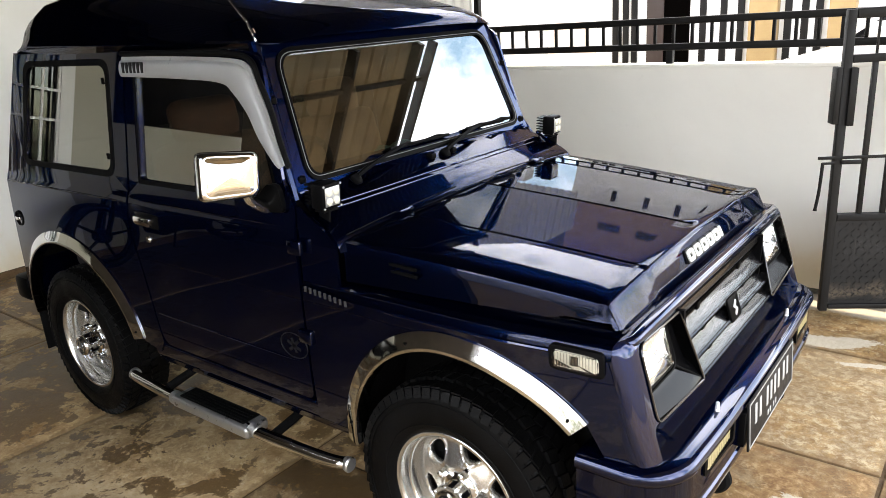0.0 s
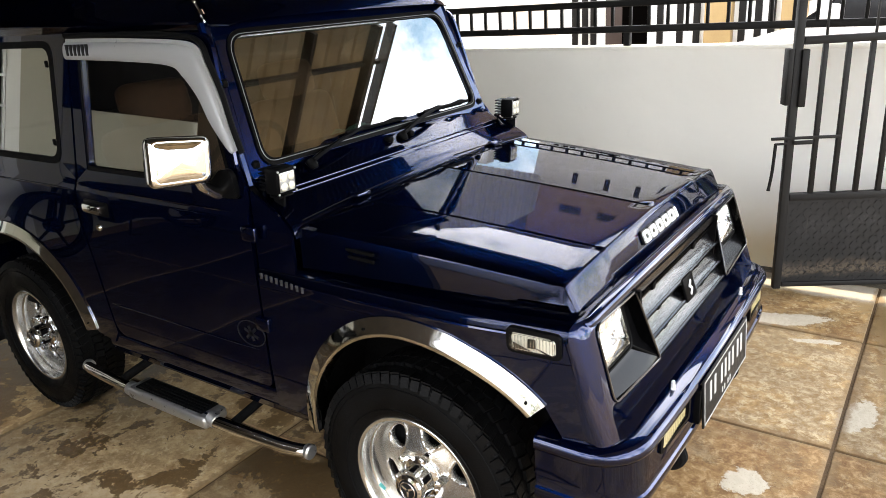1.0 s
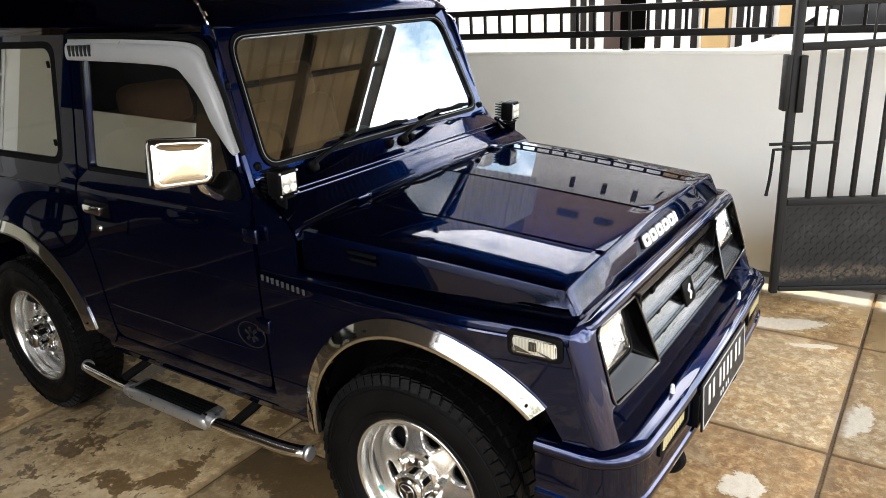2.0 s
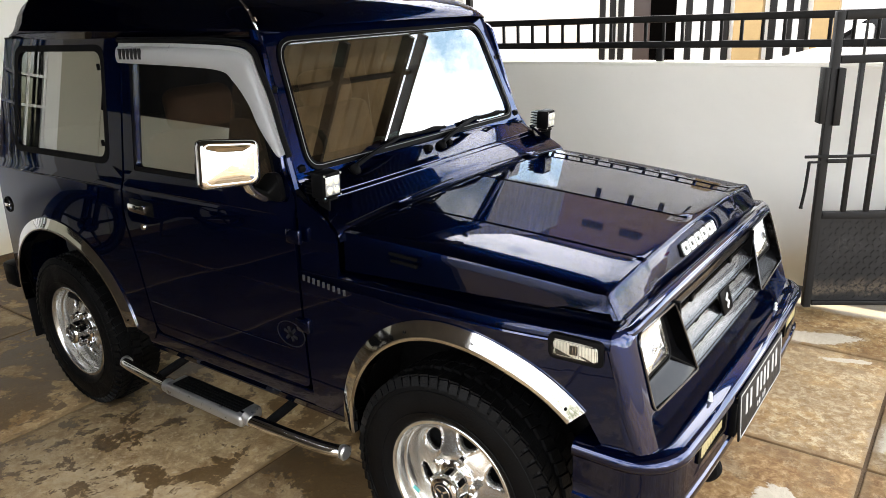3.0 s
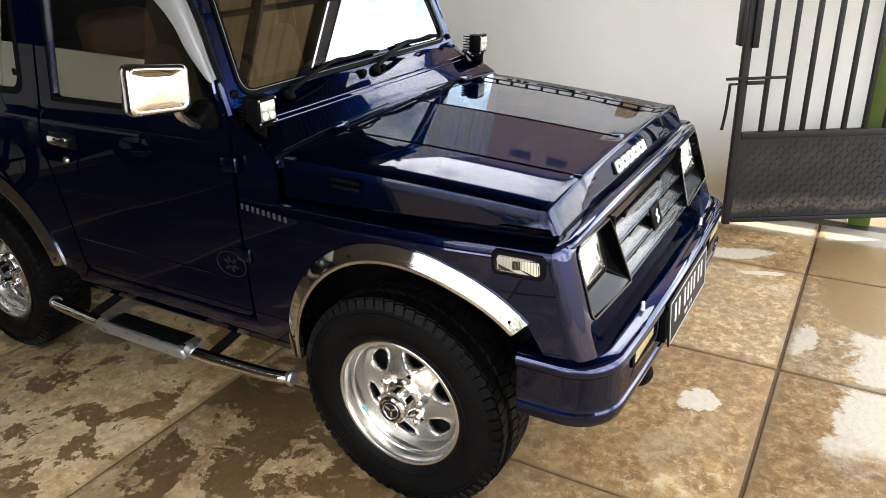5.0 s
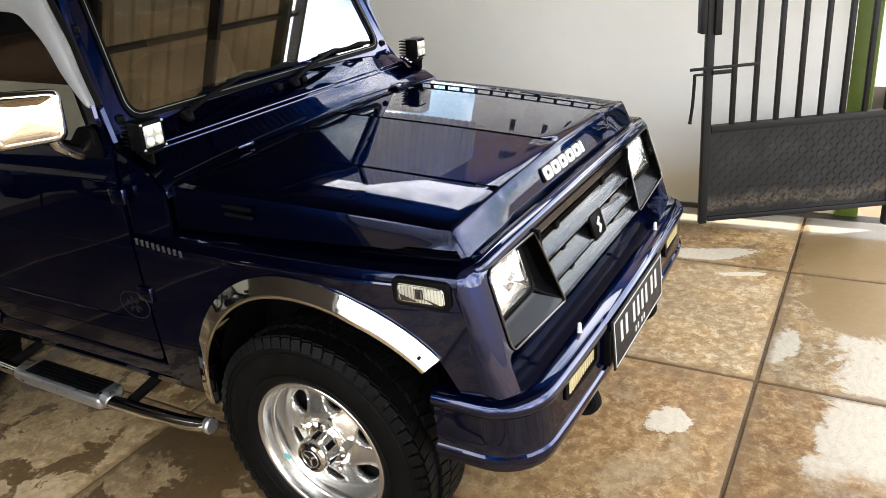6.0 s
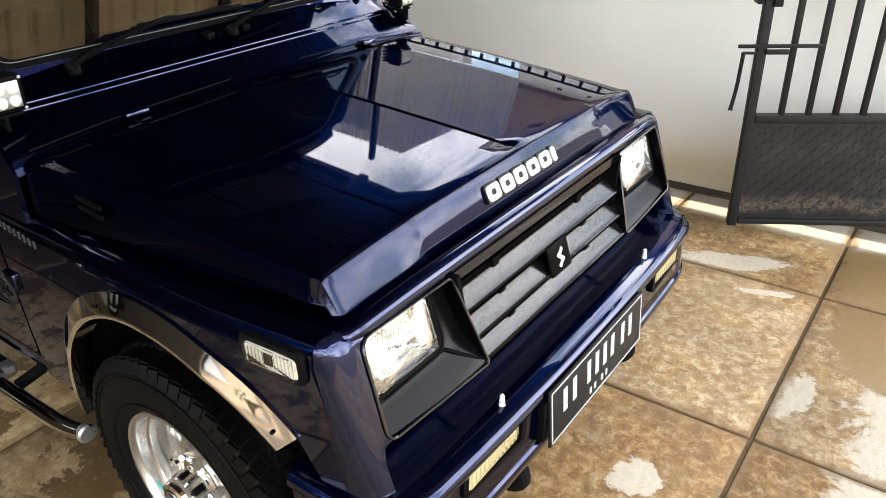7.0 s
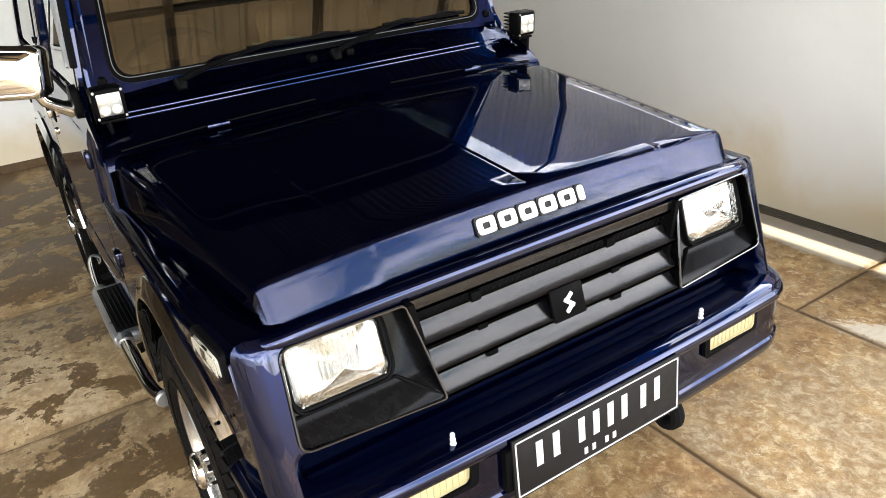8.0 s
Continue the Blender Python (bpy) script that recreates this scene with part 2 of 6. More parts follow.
def half_width(x, z):
    """Half the width of the body at a height: slightly barrelled, leaning in above the belt."""
    if z < 1.09:
        w = 0.702 - 0.10 * max(0.0, 0.62 - z) ** 1.6 - 0.03 * max(0, z - 0.80) ** 1.2
        w -= 0.006 * max(0.0, min(1.0, (z - 1.060) / 0.02))
    else:
        w = 0.684 - 0.135 * (z - 1.09)
    return w - 0.07 * max(0.0, -x - 2.25) ** 1.5 - 0.095 * max(0.0, x - 0.22)


ZCUTS = [0.48, 0.52, 0.56, 0.60, 0.66, 0.72, 0.78, 0.84, 0.89, 0.94, 1.00, 1.055, 1.062, 1.07, 1.085, 1.10, 1.2, 1.3, 1.4, 1.5]


def side_panel(name, outline, holes, s, mat=PAINT, thick=0.012, inset=0.0, xcuts=(), label=""):
    bm = flat(outline, holes)
    zs = [p[1] for p in outline]
    cut(bm, 2, [z for z in ZCUTS if min(zs) < z < max(zs)])
    cut(bm, 0, xcuts)
    bend(bm, lambda x, z: Vector((x, s * (half_width(x, z) - inset), z)), 0)
    thicken(bm, (0, -s * thick, 0))
    return part(name, bm, mat, car, label, angle=28)


for s in (-1, 1):
    # front fender with its wheel opening
    fa = arch(**FRONT_ARCH)
    side_panel("front_fender", [(-0.515, 0.455), (-0.395, 0.455)] + fa[1:] + [(0.45, 0.640), (0.530, 0.640), (0.500, 0.74), (0.456, 0.885), (-0.515, 0.885)], (), s, xcuts=[0.22, 0.3, 0.38, 0.46])
    # the fender's upper ledge, up to the bonnet's skirt
    bm = bmesh.new()
    rows = []
    for x in span(-0.515, 0.462, 14):
        skirt = 0.598 + (0.668 - 0.598) * (0.42 - x) / 0.78
        rows.append([(x, s * half_width(x, 0.885), 0.885), (x, s * (half_width(x, 0.9) - 0.002), 0.902), (x, s * (half_width(x, 0.9) - 0.010), 0.916),
                     (x, s * (half_width(x, 0.9) - 0.022), 0.923), (x, s * min(skirt + 0.004, 0.672), 0.927), (x, s * (skirt - 0.02), 0.925)])
    loft(bm, rows, False)
    bmesh.ops.solidify(bm, geom=bm.faces[:], thickness=0.006)
    part("fender_top", bm, PAINT, car)
    # pressed line along the fender side
    bm = bmesh.new()
    tube(bm, [(x, s * (half_width(x, 0.885) + 0.000), 0.884 + 0.012 * x) for x in span(-0.20, 0.44, 12)], [0.001] + [0.006] * 10 + [0.002], 8)
    part("fender_crease", bm, PAINT, car)
    # scuttle side between bonnet, door and fender
    bm = flat([(-0.515, 0.89), (-0.365, 0.89), (-0.365, 1.045), (-0.40, 1.076), (-0.45, 1.105), (-0.515, 1.140)])
    bend(bm, lambda x, z: Vector((x, s * (0.692 - 0.05 * max(0, z - 0.95)), z)), 0.01)
    part("scuttle_side", bm, PAINT, car)
    # door, with its window opening
    door_out = rounded([(-1.352, 0.515), (-0.525, 0.515), (-0.525, 1.13), (-0.575, 1.20), (-0.665, 1.575), (-1.40, 1.582), (-1.425, 1.10), (-1.442, 0.960), (-1.40, 0.80)], [0.05, 0.03, 0.02, 0.02, 0.05, 0.03, 0.02, 0.03, 0.03])
    win = rounded([(-1.345, 1.150), (-0.605, 1.150), (-0.735, 1.53), (-1.335, 1.535)], [0.015, 0.02, 0.05, 0.02])
    door = side_panel("door", door_out, [win], s, label="navy blue door")
    big = rounded([(-1.362, 1.135), (-0.588, 1.135), (-0.722, 1.545), (-1.352, 1.548)], [0.015, 0.02, 0.05, 0.02])
    g = flat(big, [win])
    cut(g, 2, ZCUTS)
    bend(g, lambda x, z: Vector((x, s * (half_width(x, z) + 0.001), z)), 0.006)
    part("window_seal", g, GASKET, door)
    g = flat(big)
    cut(g, 2, ZCUTS)
    bend(g, lambda x, z: Vector((x, s * (half_width(x, z) - 0.012), z)), 0)
    thicken(g, (0, -s * 0.004, 0))
    part("door_glass", g, SIDEGLASS, door, "dark tinted window glass")
    # slim bright run at the window's rear edge
    bm = bmesh.new()
    box(bm, -1.372, -1.352, s * 0.684, s * 0.690, 1.14, 1.52, 0.002)
    for v in bm.verts:
        v.co.y = s * (half_width(v.co.x, v.co.z) + (0.004 if abs(v.co.y) > 0.687 else -0.004))
    part("window_channel", bm, PAINT, door)
    # rear quarter with window and wheel opening
    ra = arch(**REAR_ARCH)
    quarter = [(-2.50, 0.47), (-2.475, 0.47)] + ra[1:] + [(-1.40, 0.47), (-1.362, 0.52), (-1.412, 0.80), (-1.454, 0.960), (-1.438, 1.10), (-1.41, 1.595), (-2.27, 1.595), (-2.45, 1.10)]
    qwin = rounded([(-2.24, 1.165), (-1.54, 1.165), (-1.535, 1.545), (-2.16, 1.545)], 0.05)
    panel = side_panel("rear_quarter_panel", quarter, [qwin], s, xcuts=[-2.45, -2.35, -2.25])
    qbig = rounded([(-2.265, 1.142), (-1.517, 1.142), (-1.512, 1.568), (-2.185, 1.568)], 0.06)
    g = flat(qbig, [qwin])
    cut(g, 2, ZCUTS)
    bend(g, lambda x, z: Vector((x, s * (half_width(x, z) + 0.002), z)), 0.008)
    part("quarter_window_seal", g, GASKET, panel)
    g = flat(qwin)
    cut(g, 2, ZCUTS)
    bend(g, lambda x, z: Vector((x, s * (half_width(x, z) - 0.006), z)), 0)
    thicken(g, (0, -s * 0.004, 0))
    part("quarter_glass", g, SIDEGLASS, panel, "tinted rear side glass")
    for z in (1.22, 1.49):
        part("window_clip", boxes((-1.556, -1.540, s * half_width(0, z), s * (half_width(0, z) + 0.008), z - 0.012, z + 0.012), bevel=0.003), BLACK, panel)
    # pressed belt lines on the quarter and the door
    for x0, x1, z, own in ((-2.46, -1.46, 1.062, panel), (-1.40, -0.56, 1.075, door), (-1.36, -0.56, 0.640, door)):
        bm = bmesh.new()
        tube(bm, [(x, s * (half_width(x, z) - 0.001), z) for x in span(x0, x1, 10)], [0.001] + [0.0036] * 8 + [0.001], 8)
        part("pressed_line", bm, PAINT, own or car)
    # sill below the door
    part("sill", slab(rounded([(s * 0.60, 0.405), (s * 0.668, 0.405), (s * 0.690, 0.45), (s * 0.694, 0.505), (s * 0.60, 0.505)], 0.012), 0, -1.44, -0.40), PAINT, car)
    # dark liner behind the panel gaps
    liner = [(-2.47, 0.48), (-2.468, 0.48)] + arch(**REAR_ARCH, grow=0.012)[1:] + [(-1.49, 0.48), (-0.40, 0.48)] + arch(**FRONT_ARCH, grow=0.012)[1:] + [(0.45, 0.67), (0.45, 0.88), (-0.5, 0.88), (-0.5, 1.06), (-2.44, 1.06)]
    bm = flat(liner)
    bend(bm, lambda x, z: Vector((x, s * 0.655, z)), 0.004)
    part("inner_panel", bm, DARK, car)
    # chrome lips of the wheel openings, with wells behind them
    for spec, nm in ((FRONT_ARCH, "front"), (REAR_ARCH, "rear")):
        outer, inner = arch(**spec, grow=0.004, n=44), arch(**spec, grow=-0.047, n=44)
        m = min(len(outer), len(inner))
        outer, inner = outer[:m], inner[:m]
        rings = []
        for (x0, z0), (x1, z1) in zip(outer, inner):
            w0, w1 = half_width(x0, z0), half_width(x1, z1)
            mx, mz = (x0 * 0.6 + x1 * 0.4), (z0 * 0.6 + z1 * 0.4)
            rings.append([(x0, s * (w0 + 0.001), z0), (x0, s * (w0 + 0.005), z0), (mx, s * (w0 + 0.0135), mz), (x1 * 0.76 + x0 * 0.24, s * (w1 + 0.0205), z1 * 0.76 + z0 * 0.24), (x1 * 0.82 + x0 * 0.18, s * (w1 + 0.0215), z1 * 0.82 + z0 * 0.18),
                          (x1, s * (w1 + 0.0195), z1), (x1, s * (w1 - 0.03), z1), (x1 * 0.9 + x0 * 0.1, s * (w1 - 0.03), z1 * 0.9 + z0 * 0.1), (x0 * 0.5 + x1 * 0.5, s * (w1 + 0.001), z0 * 0.5 + z1 * 0.5)])
        bm = bmesh.new()
        loft(bm, rings, True, True)
        lip = part("wheel_arch_trim", bm, CHROME, car, "polished chrome wheel arch trim")
        for (x0, z0), (x1, z1) in ((outer[3], inner[3]), (outer[m // 2], inner[m // 2]), (outer[-2], inner[-2])):
            bm = bmesh.new()
            mx, mz = (x0 + x1) / 2, (z0 + z1) / 2
            revolve(bm, [(0.0001, -0.003), (0.003, -0.0022), (0.0042, 0.0)], 10, Matrix.Translation((mx, s * (half_width(mx, mz) + 0.0175), mz)) @ Matrix.Diagonal((1, -s, 1, 1)))
            part("screw", bm, GASKET, lip)
        cx = spec["x"]
        bm = bmesh.new()
        loft(bm, [[(x, s * y, z) for x, z in arch(**spec, grow=0.008, n=30)] for y in (0.685, 0.43)], False)
        loft(bm, [[(x, s * 0.43, z) for x, z in arch(**spec, grow=0.01, n=30)], [(x, s * 0.43, 0.30) for x, z in arch(**spec, grow=0.01, n=30)]], False)
        part("wheel_well", bm, DARK, car)
    # mud flap behind the rear wheel
    part("mud_flap", boxes((-2.475, -2.462, s * 0.50, s * 0.69, 0.22, 0.50), bevel=0.004), GASKET, car)

# bonnet: widening to the rear, a spine and two soft folds, sides turned down, a sloping front lip
def bonnet_z(x, u):
    """Height of the bonnet; u runs from -1 to 1 across it."""
    k = (x + 0.36) / 0.77
    edge = 1.053 - 0.062 * k + 0.016 * k * (1 - k)
    a = abs(u)
    crown = 0.026 - 0.0075 * (a / 0.62) if a < 0.62 else 0.0155 * (1 - ((a - 0.62) / 0.38) ** 1.7)
    return edge + crown


US = [-1, -0.985, -0.955, -0.92, -0.85, -0.75, -0.66, -0.628, -0.6195, -0.60, -0.5, -0.4, -0.3, -0.2, -0.1, -0.012, -0.004]
US = US + [0.0] + [-u for u in reversed(US)]
rows = []
for x in span(-0.352, 0.392, 20):
    hw = 0.605 + (0.668 - 0.605) * (0.42 - x) / 0.78
    row = [(x, -hw - 0.004, 0.934 + 0.01 * (x > 0.3)), (x, -hw - 0.003, 0.945), (x, -hw, bonnet_z(x, 1) - 0.032), (x, -hw + 0.003, bonnet_z(x, 1) - 0.016)]
    body = [(x, u * (hw - 0.006), bonnet_z(x, u) - (0.007 if abs(u) == 1 else 0.002 if abs(u) > 0.98 else 0.0) - (0.004 if abs(u) == 0.004 or u == 0 else 0)) for u in US]
    rows.append(row + body + [(p[0], -p[1], p[2]) for p in reversed(row)])
hw = 0.597
for dx, dz in ((0.409, -0.0005), (0.416, -0.0020), (0.421, -0.006), (0.4245, -0.012), (0.4315, -0.027), (0.440, -0.045), (0.448, -0.062), (0.454, -0.075), (0.455, -0.080)):
    k = (dx - 0.392) / 0.063
    zt = bonnet_z(0.392, 1) + dz - 0.010
    e = k * k * (3 - 2 * k)
    hw = 0.6075 - 0.0035 * e
    row = [(dx - 0.003 * e, -hw - 0.004 + 0.007 * e, min(0.944, zt - 0.010)), (dx - 0.002 * e, -hw - 0.003 + 0.007 * e, min(0.946, zt - 0.008)), (dx - 0.001 * e, -hw + 0.006 * e, zt - 0.005 - 0.017 * (1 - e)), (dx, -hw + 0.003 + 0.008 * e, zt - 0.001 - 0.005 * (1 - e))]
    body = []
    for u in US:
        deep = -0.024 * max(0.0, min(1.0, (0.66 - abs(u)) / 0.08)) * max(0.0, k - 0.75) / 0.25
        body.append((dx, u * (hw - 0.006 - 0.0035 * e), bonnet_z(0.392, u) * (1 - k) + (bonnet_z(0.392, 1) + 0.014 * (1 - u * u)) * k + dz - (0.006 if abs(u) == 1 else 0) + deep))
    rows.append(row + body + [(p[0], -p[1], p[2]) for p in reversed(row)])
bm = bmesh.new()
loft(bm, rows, False)
bmesh.ops.solidify(bm, geom=bm.faces[:], thickness=0.008)
bonnet = part("bonnet", bm, PAINT, car, "glossy navy blue bonnet mirroring the sky", angle=24)
for s in (-1, 1):
    for z in (0.985, 1.005):
        m = Matrix.Translation((-0.17, s * 0.6535, z)) @ pose(0, 0, 0, 0, 0, s * 5.1)
        part("side_vent", boxes((-0.075, 0.075, -0.004, 0.004, -0.005, 0.005), bevel=0.002, m=m), BLACK, bonnet)
    part("bonnet_hinge", boxes((-0.37, -0.335, s * 0.40 - 0.03, s * 0.40 + 0.03, 1.074, 1.086), bevel=0.004), PAINT, bonnet)
    bm = bmesh.new()
    tube(bm, spline([(-0.358, s * 0.12, 1.088), (-0.352, s * 0.34, 1.084), (-0.358, s * 0.48, 1.076), (-0.364, s * 0.64, 1.062)]), 0.0022, 8)
    part("bonnet_seal", bm, GASKET, bonnet)
# raised badge on the lip: a row of plain open white blocks on a thin dark backing
for i in range(6):
    w = 0.016 if i == 5 else 0.043
    y = -0.153 + i * 0.0525
    m = Matrix.Translation((0.4405, y + w / 2, 0.9675)) @ pose(0, 0, 0, 0, 65, 0)
    for grow, d0, d1, mat, nm in ((0.0035, -0.004, 0.0025, PLATE, "badge_backing"), (0.0, -0.003, 0.0065, WHITE, "badge_block")):
        a, b = w / 2 + grow, 0.0165 + grow
        ring = rounded([(-b, -a), (b, -a), (b, a), (-b, a)], 0.009)
        bm = flat(ring, [] if i == 5 or grow else [rounded([(-0.0065, -0.0095), (0.0065, -0.0095), (0.0065, 0.0095), (-0.0065, 0.0095)], 0.004)])
        for v in bm.verts:
            v.co = m @ Vector((v.co.x, v.co.z, d0))
        thicken(bm, m.to_3x3() @ Vector((0, 0, d1 - d0)))
        part(nm, bm, mat, bonnet, "raised white plain badge block" if not grow else "")

# scuttle panel between bonnet and windscreen
SCUTTLE = [(-0.352, 1.040), (-0.360, 1.066), (-0.372, 1.077), (-0.40, 1.096), (-0.43, 1.115), (-0.45, 1.1275), (-0.456, 1.130), (-0.50, 1.154), (-0.53, 1.171), (-0.546, 1.184), (-0.560, 1.215), (-0.60, 1.215)]
bm = bmesh.new()
rows = []
for u in span(-1, 1, 25):
    drop = 0.02 * abs(u) ** 3
    rows.append([(x - 0.03 * abs(u) ** 4 * (i > 3), u * (0.682 - 0.055 * max(0, z - 1.08) / 0.13), z - drop * max(0, 1 - i / 9) + 0.005 * (1 - u * u) * max(0, 1 - i / 9)) for i, (x, z) in enumerate(SCUTTLE)])
loft(bm, rows, False)
bmesh.ops.solidify(bm, geom=bm.faces[:], thickness=0.008)
scuttle = part("scuttle_panel", bm, PAINT, car)
for off in (0.0, 0.016):
    bm = bmesh.new()
    tube(bm, [(-0.456 + off - 0.03 * abs(u) ** 4, u * 0.640, 1.132 - off * 0.60 - 0.0067 * abs(u) ** 3 + 0.0017 * (1 - u * u)) for u in span(-0.93, 0.93, 18)], 0.0022, 6)
    part("pressed_line", bm, PAINT, scuttle)
# wipers: spindle, sprung arm and a blade lying along the foot of the glass
for y, knee, tip0, tip1 in ((-0.430, -0.278, -0.225, 0.10), (0.031, 0.179, 0.215, 0.52)):
    bm = bmesh.new()
    revolve(bm, [(0.0001, 0.020), (0.011, 0.020), (0.015, 0.012), (0.017, 0.0), (0.018, -0.012)], 16, Matrix.Translation((-0.512, y, 1.168)) @ pose(0, 0, 0, -125, 0, 90))
    wiper = part("wiper", bm, BLACK, car, "black windscreen wiper")
    bm = bmesh.new()
    tube(bm, [(-0.505, y, 1.178), (-0.510, y + 0.05, 1.192), (-0.522, knee, 1.212), (-0.532, knee + 0.09, 1.222)], [0.0085, 0.0085, 0.007, 0.0045], 8)
    tube(bm, [(-0.527, knee + 0.01, 1.214), (-0.535, knee + 0.10, 1.225), (-0.540, knee + 0.13, 1.226)], [0.005, 0.005, 0.006], 6)
    part("wiper_arm", bm, BLACK, wiper)
    bm = bmesh.new()
    tube(bm, [(-0.545, tip0, 1.222), (-0.547, (tip0 + tip1) / 2, 1.221), (-0.545, tip1, 1.219)], 0.006, 8)
    for k in (0.25, 0.75):
        yk = tip0 + (tip1 - tip0) * k
        tube(bm, [(-0.542, yk - 0.05, 1.224), (-0.536, yk, 1.231), (-0.542, yk + 0.05, 1.224)], 0.0035, 6)
    part("wiper_blade", bm, GASKET, wiper)
for y in (-0.046, 0.075):
    bm = boxes((-0.530, -0.500, y - 0.013, y + 0.013, 1.158, 1.178), bevel=0.006)
    part("washer_nozzle", bm, BLACK, car)


# windscreen: frame, rubber and glass on one sloping plane
def screen(y, z, out=0.0):
    return Vector((-0.552 - 0.37 * (z - 1.20) + out * 0.938, y, z + out * 0.347))


def sheet(outline, holes, out, thick, zc=()):
    bm = flat(outline, holes)
    cut(bm, 2, zc)
    bend(bm, lambda y, z: screen(y, z, out), 0)
    thicken(bm, (-thick * 0.938, 0, -thick * 0.347))
    return bm


GLASS = rounded([(-0.575, 1.203), (0.575, 1.203), (0.535, 1.555), (-0.535, 1.555)], [0.05, 0.05, 0.06, 0.06], 7)
RUB = rounded([(-0.596, 1.184), (0.596, 1.184), (0.552, 1.575), (-0.552, 1.575)], [0.065, 0.065, 0.075, 0.075], 7)
FRAME = rounded([(-0.645, 1.165), (0.645, 1.165), (0.592, 1.618), (-0.592, 1.618)], [0.01, 0.01, 0.05, 0.05], 7)
wf = part("windscreen_frame", sheet(FRAME, [GLASS], 0.0, 0.035), PAINT, car)
bm = sheet(RUB, [GLASS], 0.006, 0.012)
part("windscreen_rubber", bm, BLACK, wf)
bm = bmesh.new()
ring = [screen(p[0] * 1.018, 1.379 + (p[1] - 1.379) * 1.03, 0.0065) for p in GLASS]
tube(bm, ring + [ring[0]], 0.0012, 6, False)
part("bright_insert", bm, INSERT, wf, "thin dull insert in the rubber")
part("windscreen", sheet(RUB, (), -0.004, 0.005), WINDGLASS, car, "sloping windscreen mirroring the roof sheets and white sky")
for s in (-1, 1):
    # outer edge of the windscreen frame down to the scuttle, with its fold pivot
    bm = bmesh.new()
    tube(bm, [screen(s * 0.640, 1.15, -0.02), screen(s * 0.618, 1.38, -0.016), screen(s * 0.594, 1.60, -0.014)], 0.019, 10)
    part("windscreen_pillar", bm, PAINT, wf)
    for z in (1.20, 1.43):
        bm = bmesh.new()
        revolve(bm, [(0.0001, -0.012), (0.008, -0.012), (0.012, -0.004), (0.013, 0.004)], 12, Matrix.Translation(screen(s * 0.615, z, 0.0)) @ pose(0, 0, 0, -70, 0, 90))
        part("frame_bolt", bm, BLACK, wf)

# raised hard roof
rows = []
for x, top, hwd, low in ((-0.645, 1.604, 0.540, 1.588), (-0.655, 1.626, 0.556, 1.588), (-0.685, 1.650, 0.580, 1.588), (-0.74, 1.676, 0.600, 1.588), (-0.86, 1.712, 0.614, 1.588), (-1.05, 1.752, 0.622, 1.588), (-1.3, 1.795, 0.622, 1.588), (-1.6, 1.828, 0.622, 1.588), (-1.95, 1.842, 0.620, 1.588), (-2.10, 1.830, 0.612, 1.588), (-2.19, 1.79, 0.604, 1.588), (-2.245, 1.71, 0.596, 1.588), (-2.27, 1.63, 0.590, 1.588), (-2.275, 1.592, 0.588, 1.588)):
    h = top - low
    half = [(hwd - 0.004, low), (hwd + 0.014, low + 0.10 * h), (hwd + 0.012, low + 0.16 * h), (hwd - 0.004, low + 0.24 * h), (hwd - 0.020, low + 0.46 * h), (hwd - 0.046, low + 0.64 * h), (hwd - 0.090, low + 0.79 * h), (hwd - 0.16, low + 0.89 * h), (hwd - 0.30, low + 0.965 * h), (0.12, low + h)]
    rows.append([(x, -y, z) for y, z in half] + [(x, 0, top)] + [(x, y, z) for y, z in reversed(half)])
bm = bmesh.new()
loft(bm, rows, False, False)
bmesh.ops.solidify(bm, geom=bm.faces[:], thickness=-0.012)
roof = part("roof", bm, PAINT, car, "raised navy hard roof", angle=40)
bm = bmesh.new()
tube(bm, [(-0.690, -0.606, 1.600), (-0.715, -0.607, 1.655), (-0.80, -0.610, 1.74), (-0.90, -0.614, 1.84)], [0.003, 0.003, 0.0025, 0.002], 6)
tube(bm, [(-0.692, -0.607, 1.622), (-0.698, -0.607, 1.634)], 0.0065, 8)
tube(bm, [(-0.716, -0.608, 1.656), (-0.726, -0.608, 1.666)], 0.005, 8)
part("aerial", bm, CHROME, car, "thin bright aerial")

# tail: rear panel and bumper stubs
bm = slab(rounded([(-0.66, 0.47), (0.66, 0.47), (0.665, 1.1), (0.60, 1.60), (-0.60, 1.60), (-0.665, 1.1)], 0.05), 0, -2.41, -2.445)
for v in bm.verts:
    v.co.x += 0.34 * max(0.0, v.co.z - 1.1)
part("rear_panel", bm, PAINT, car)
part("rear_bumper", boxes((-2.64, -2.50, -0.70, 0.70, 0.46, 0.58), bevel=0.02), BLACK, car)
# floor pan, chassis and axles
# rough gearbox and tank bulks, added to block light passing under the car
part("gearbox", boxes((-1.45, -0.15, -0.16, 0.16, 0.27, 0.47), (-1.05, -0.80, -0.34, 0.10, 0.30, 0.46), bevel=0.03), DARK, car)
part("fuel_tank", boxes((-2.35, -1.50, -0.28, 0.52, 0.30, 0.47), bevel=0.03), DARK, car)
part("floor_pan", boxes((-2.5, -0.40, -0.64, 0.64, 0.47, 0.49), (-2.45, 0.46, -0.40, -0.30, 0.34, 0.46), (-2.45, 0.46, 0.30, 0.40, 0.34, 0.46), (0.0, 0.45, -0.42, 0.42, 0.46, 0.86), (-0.52, -0.50, -0.64, 0.64, 0.49, 1.06)), DARK, car)
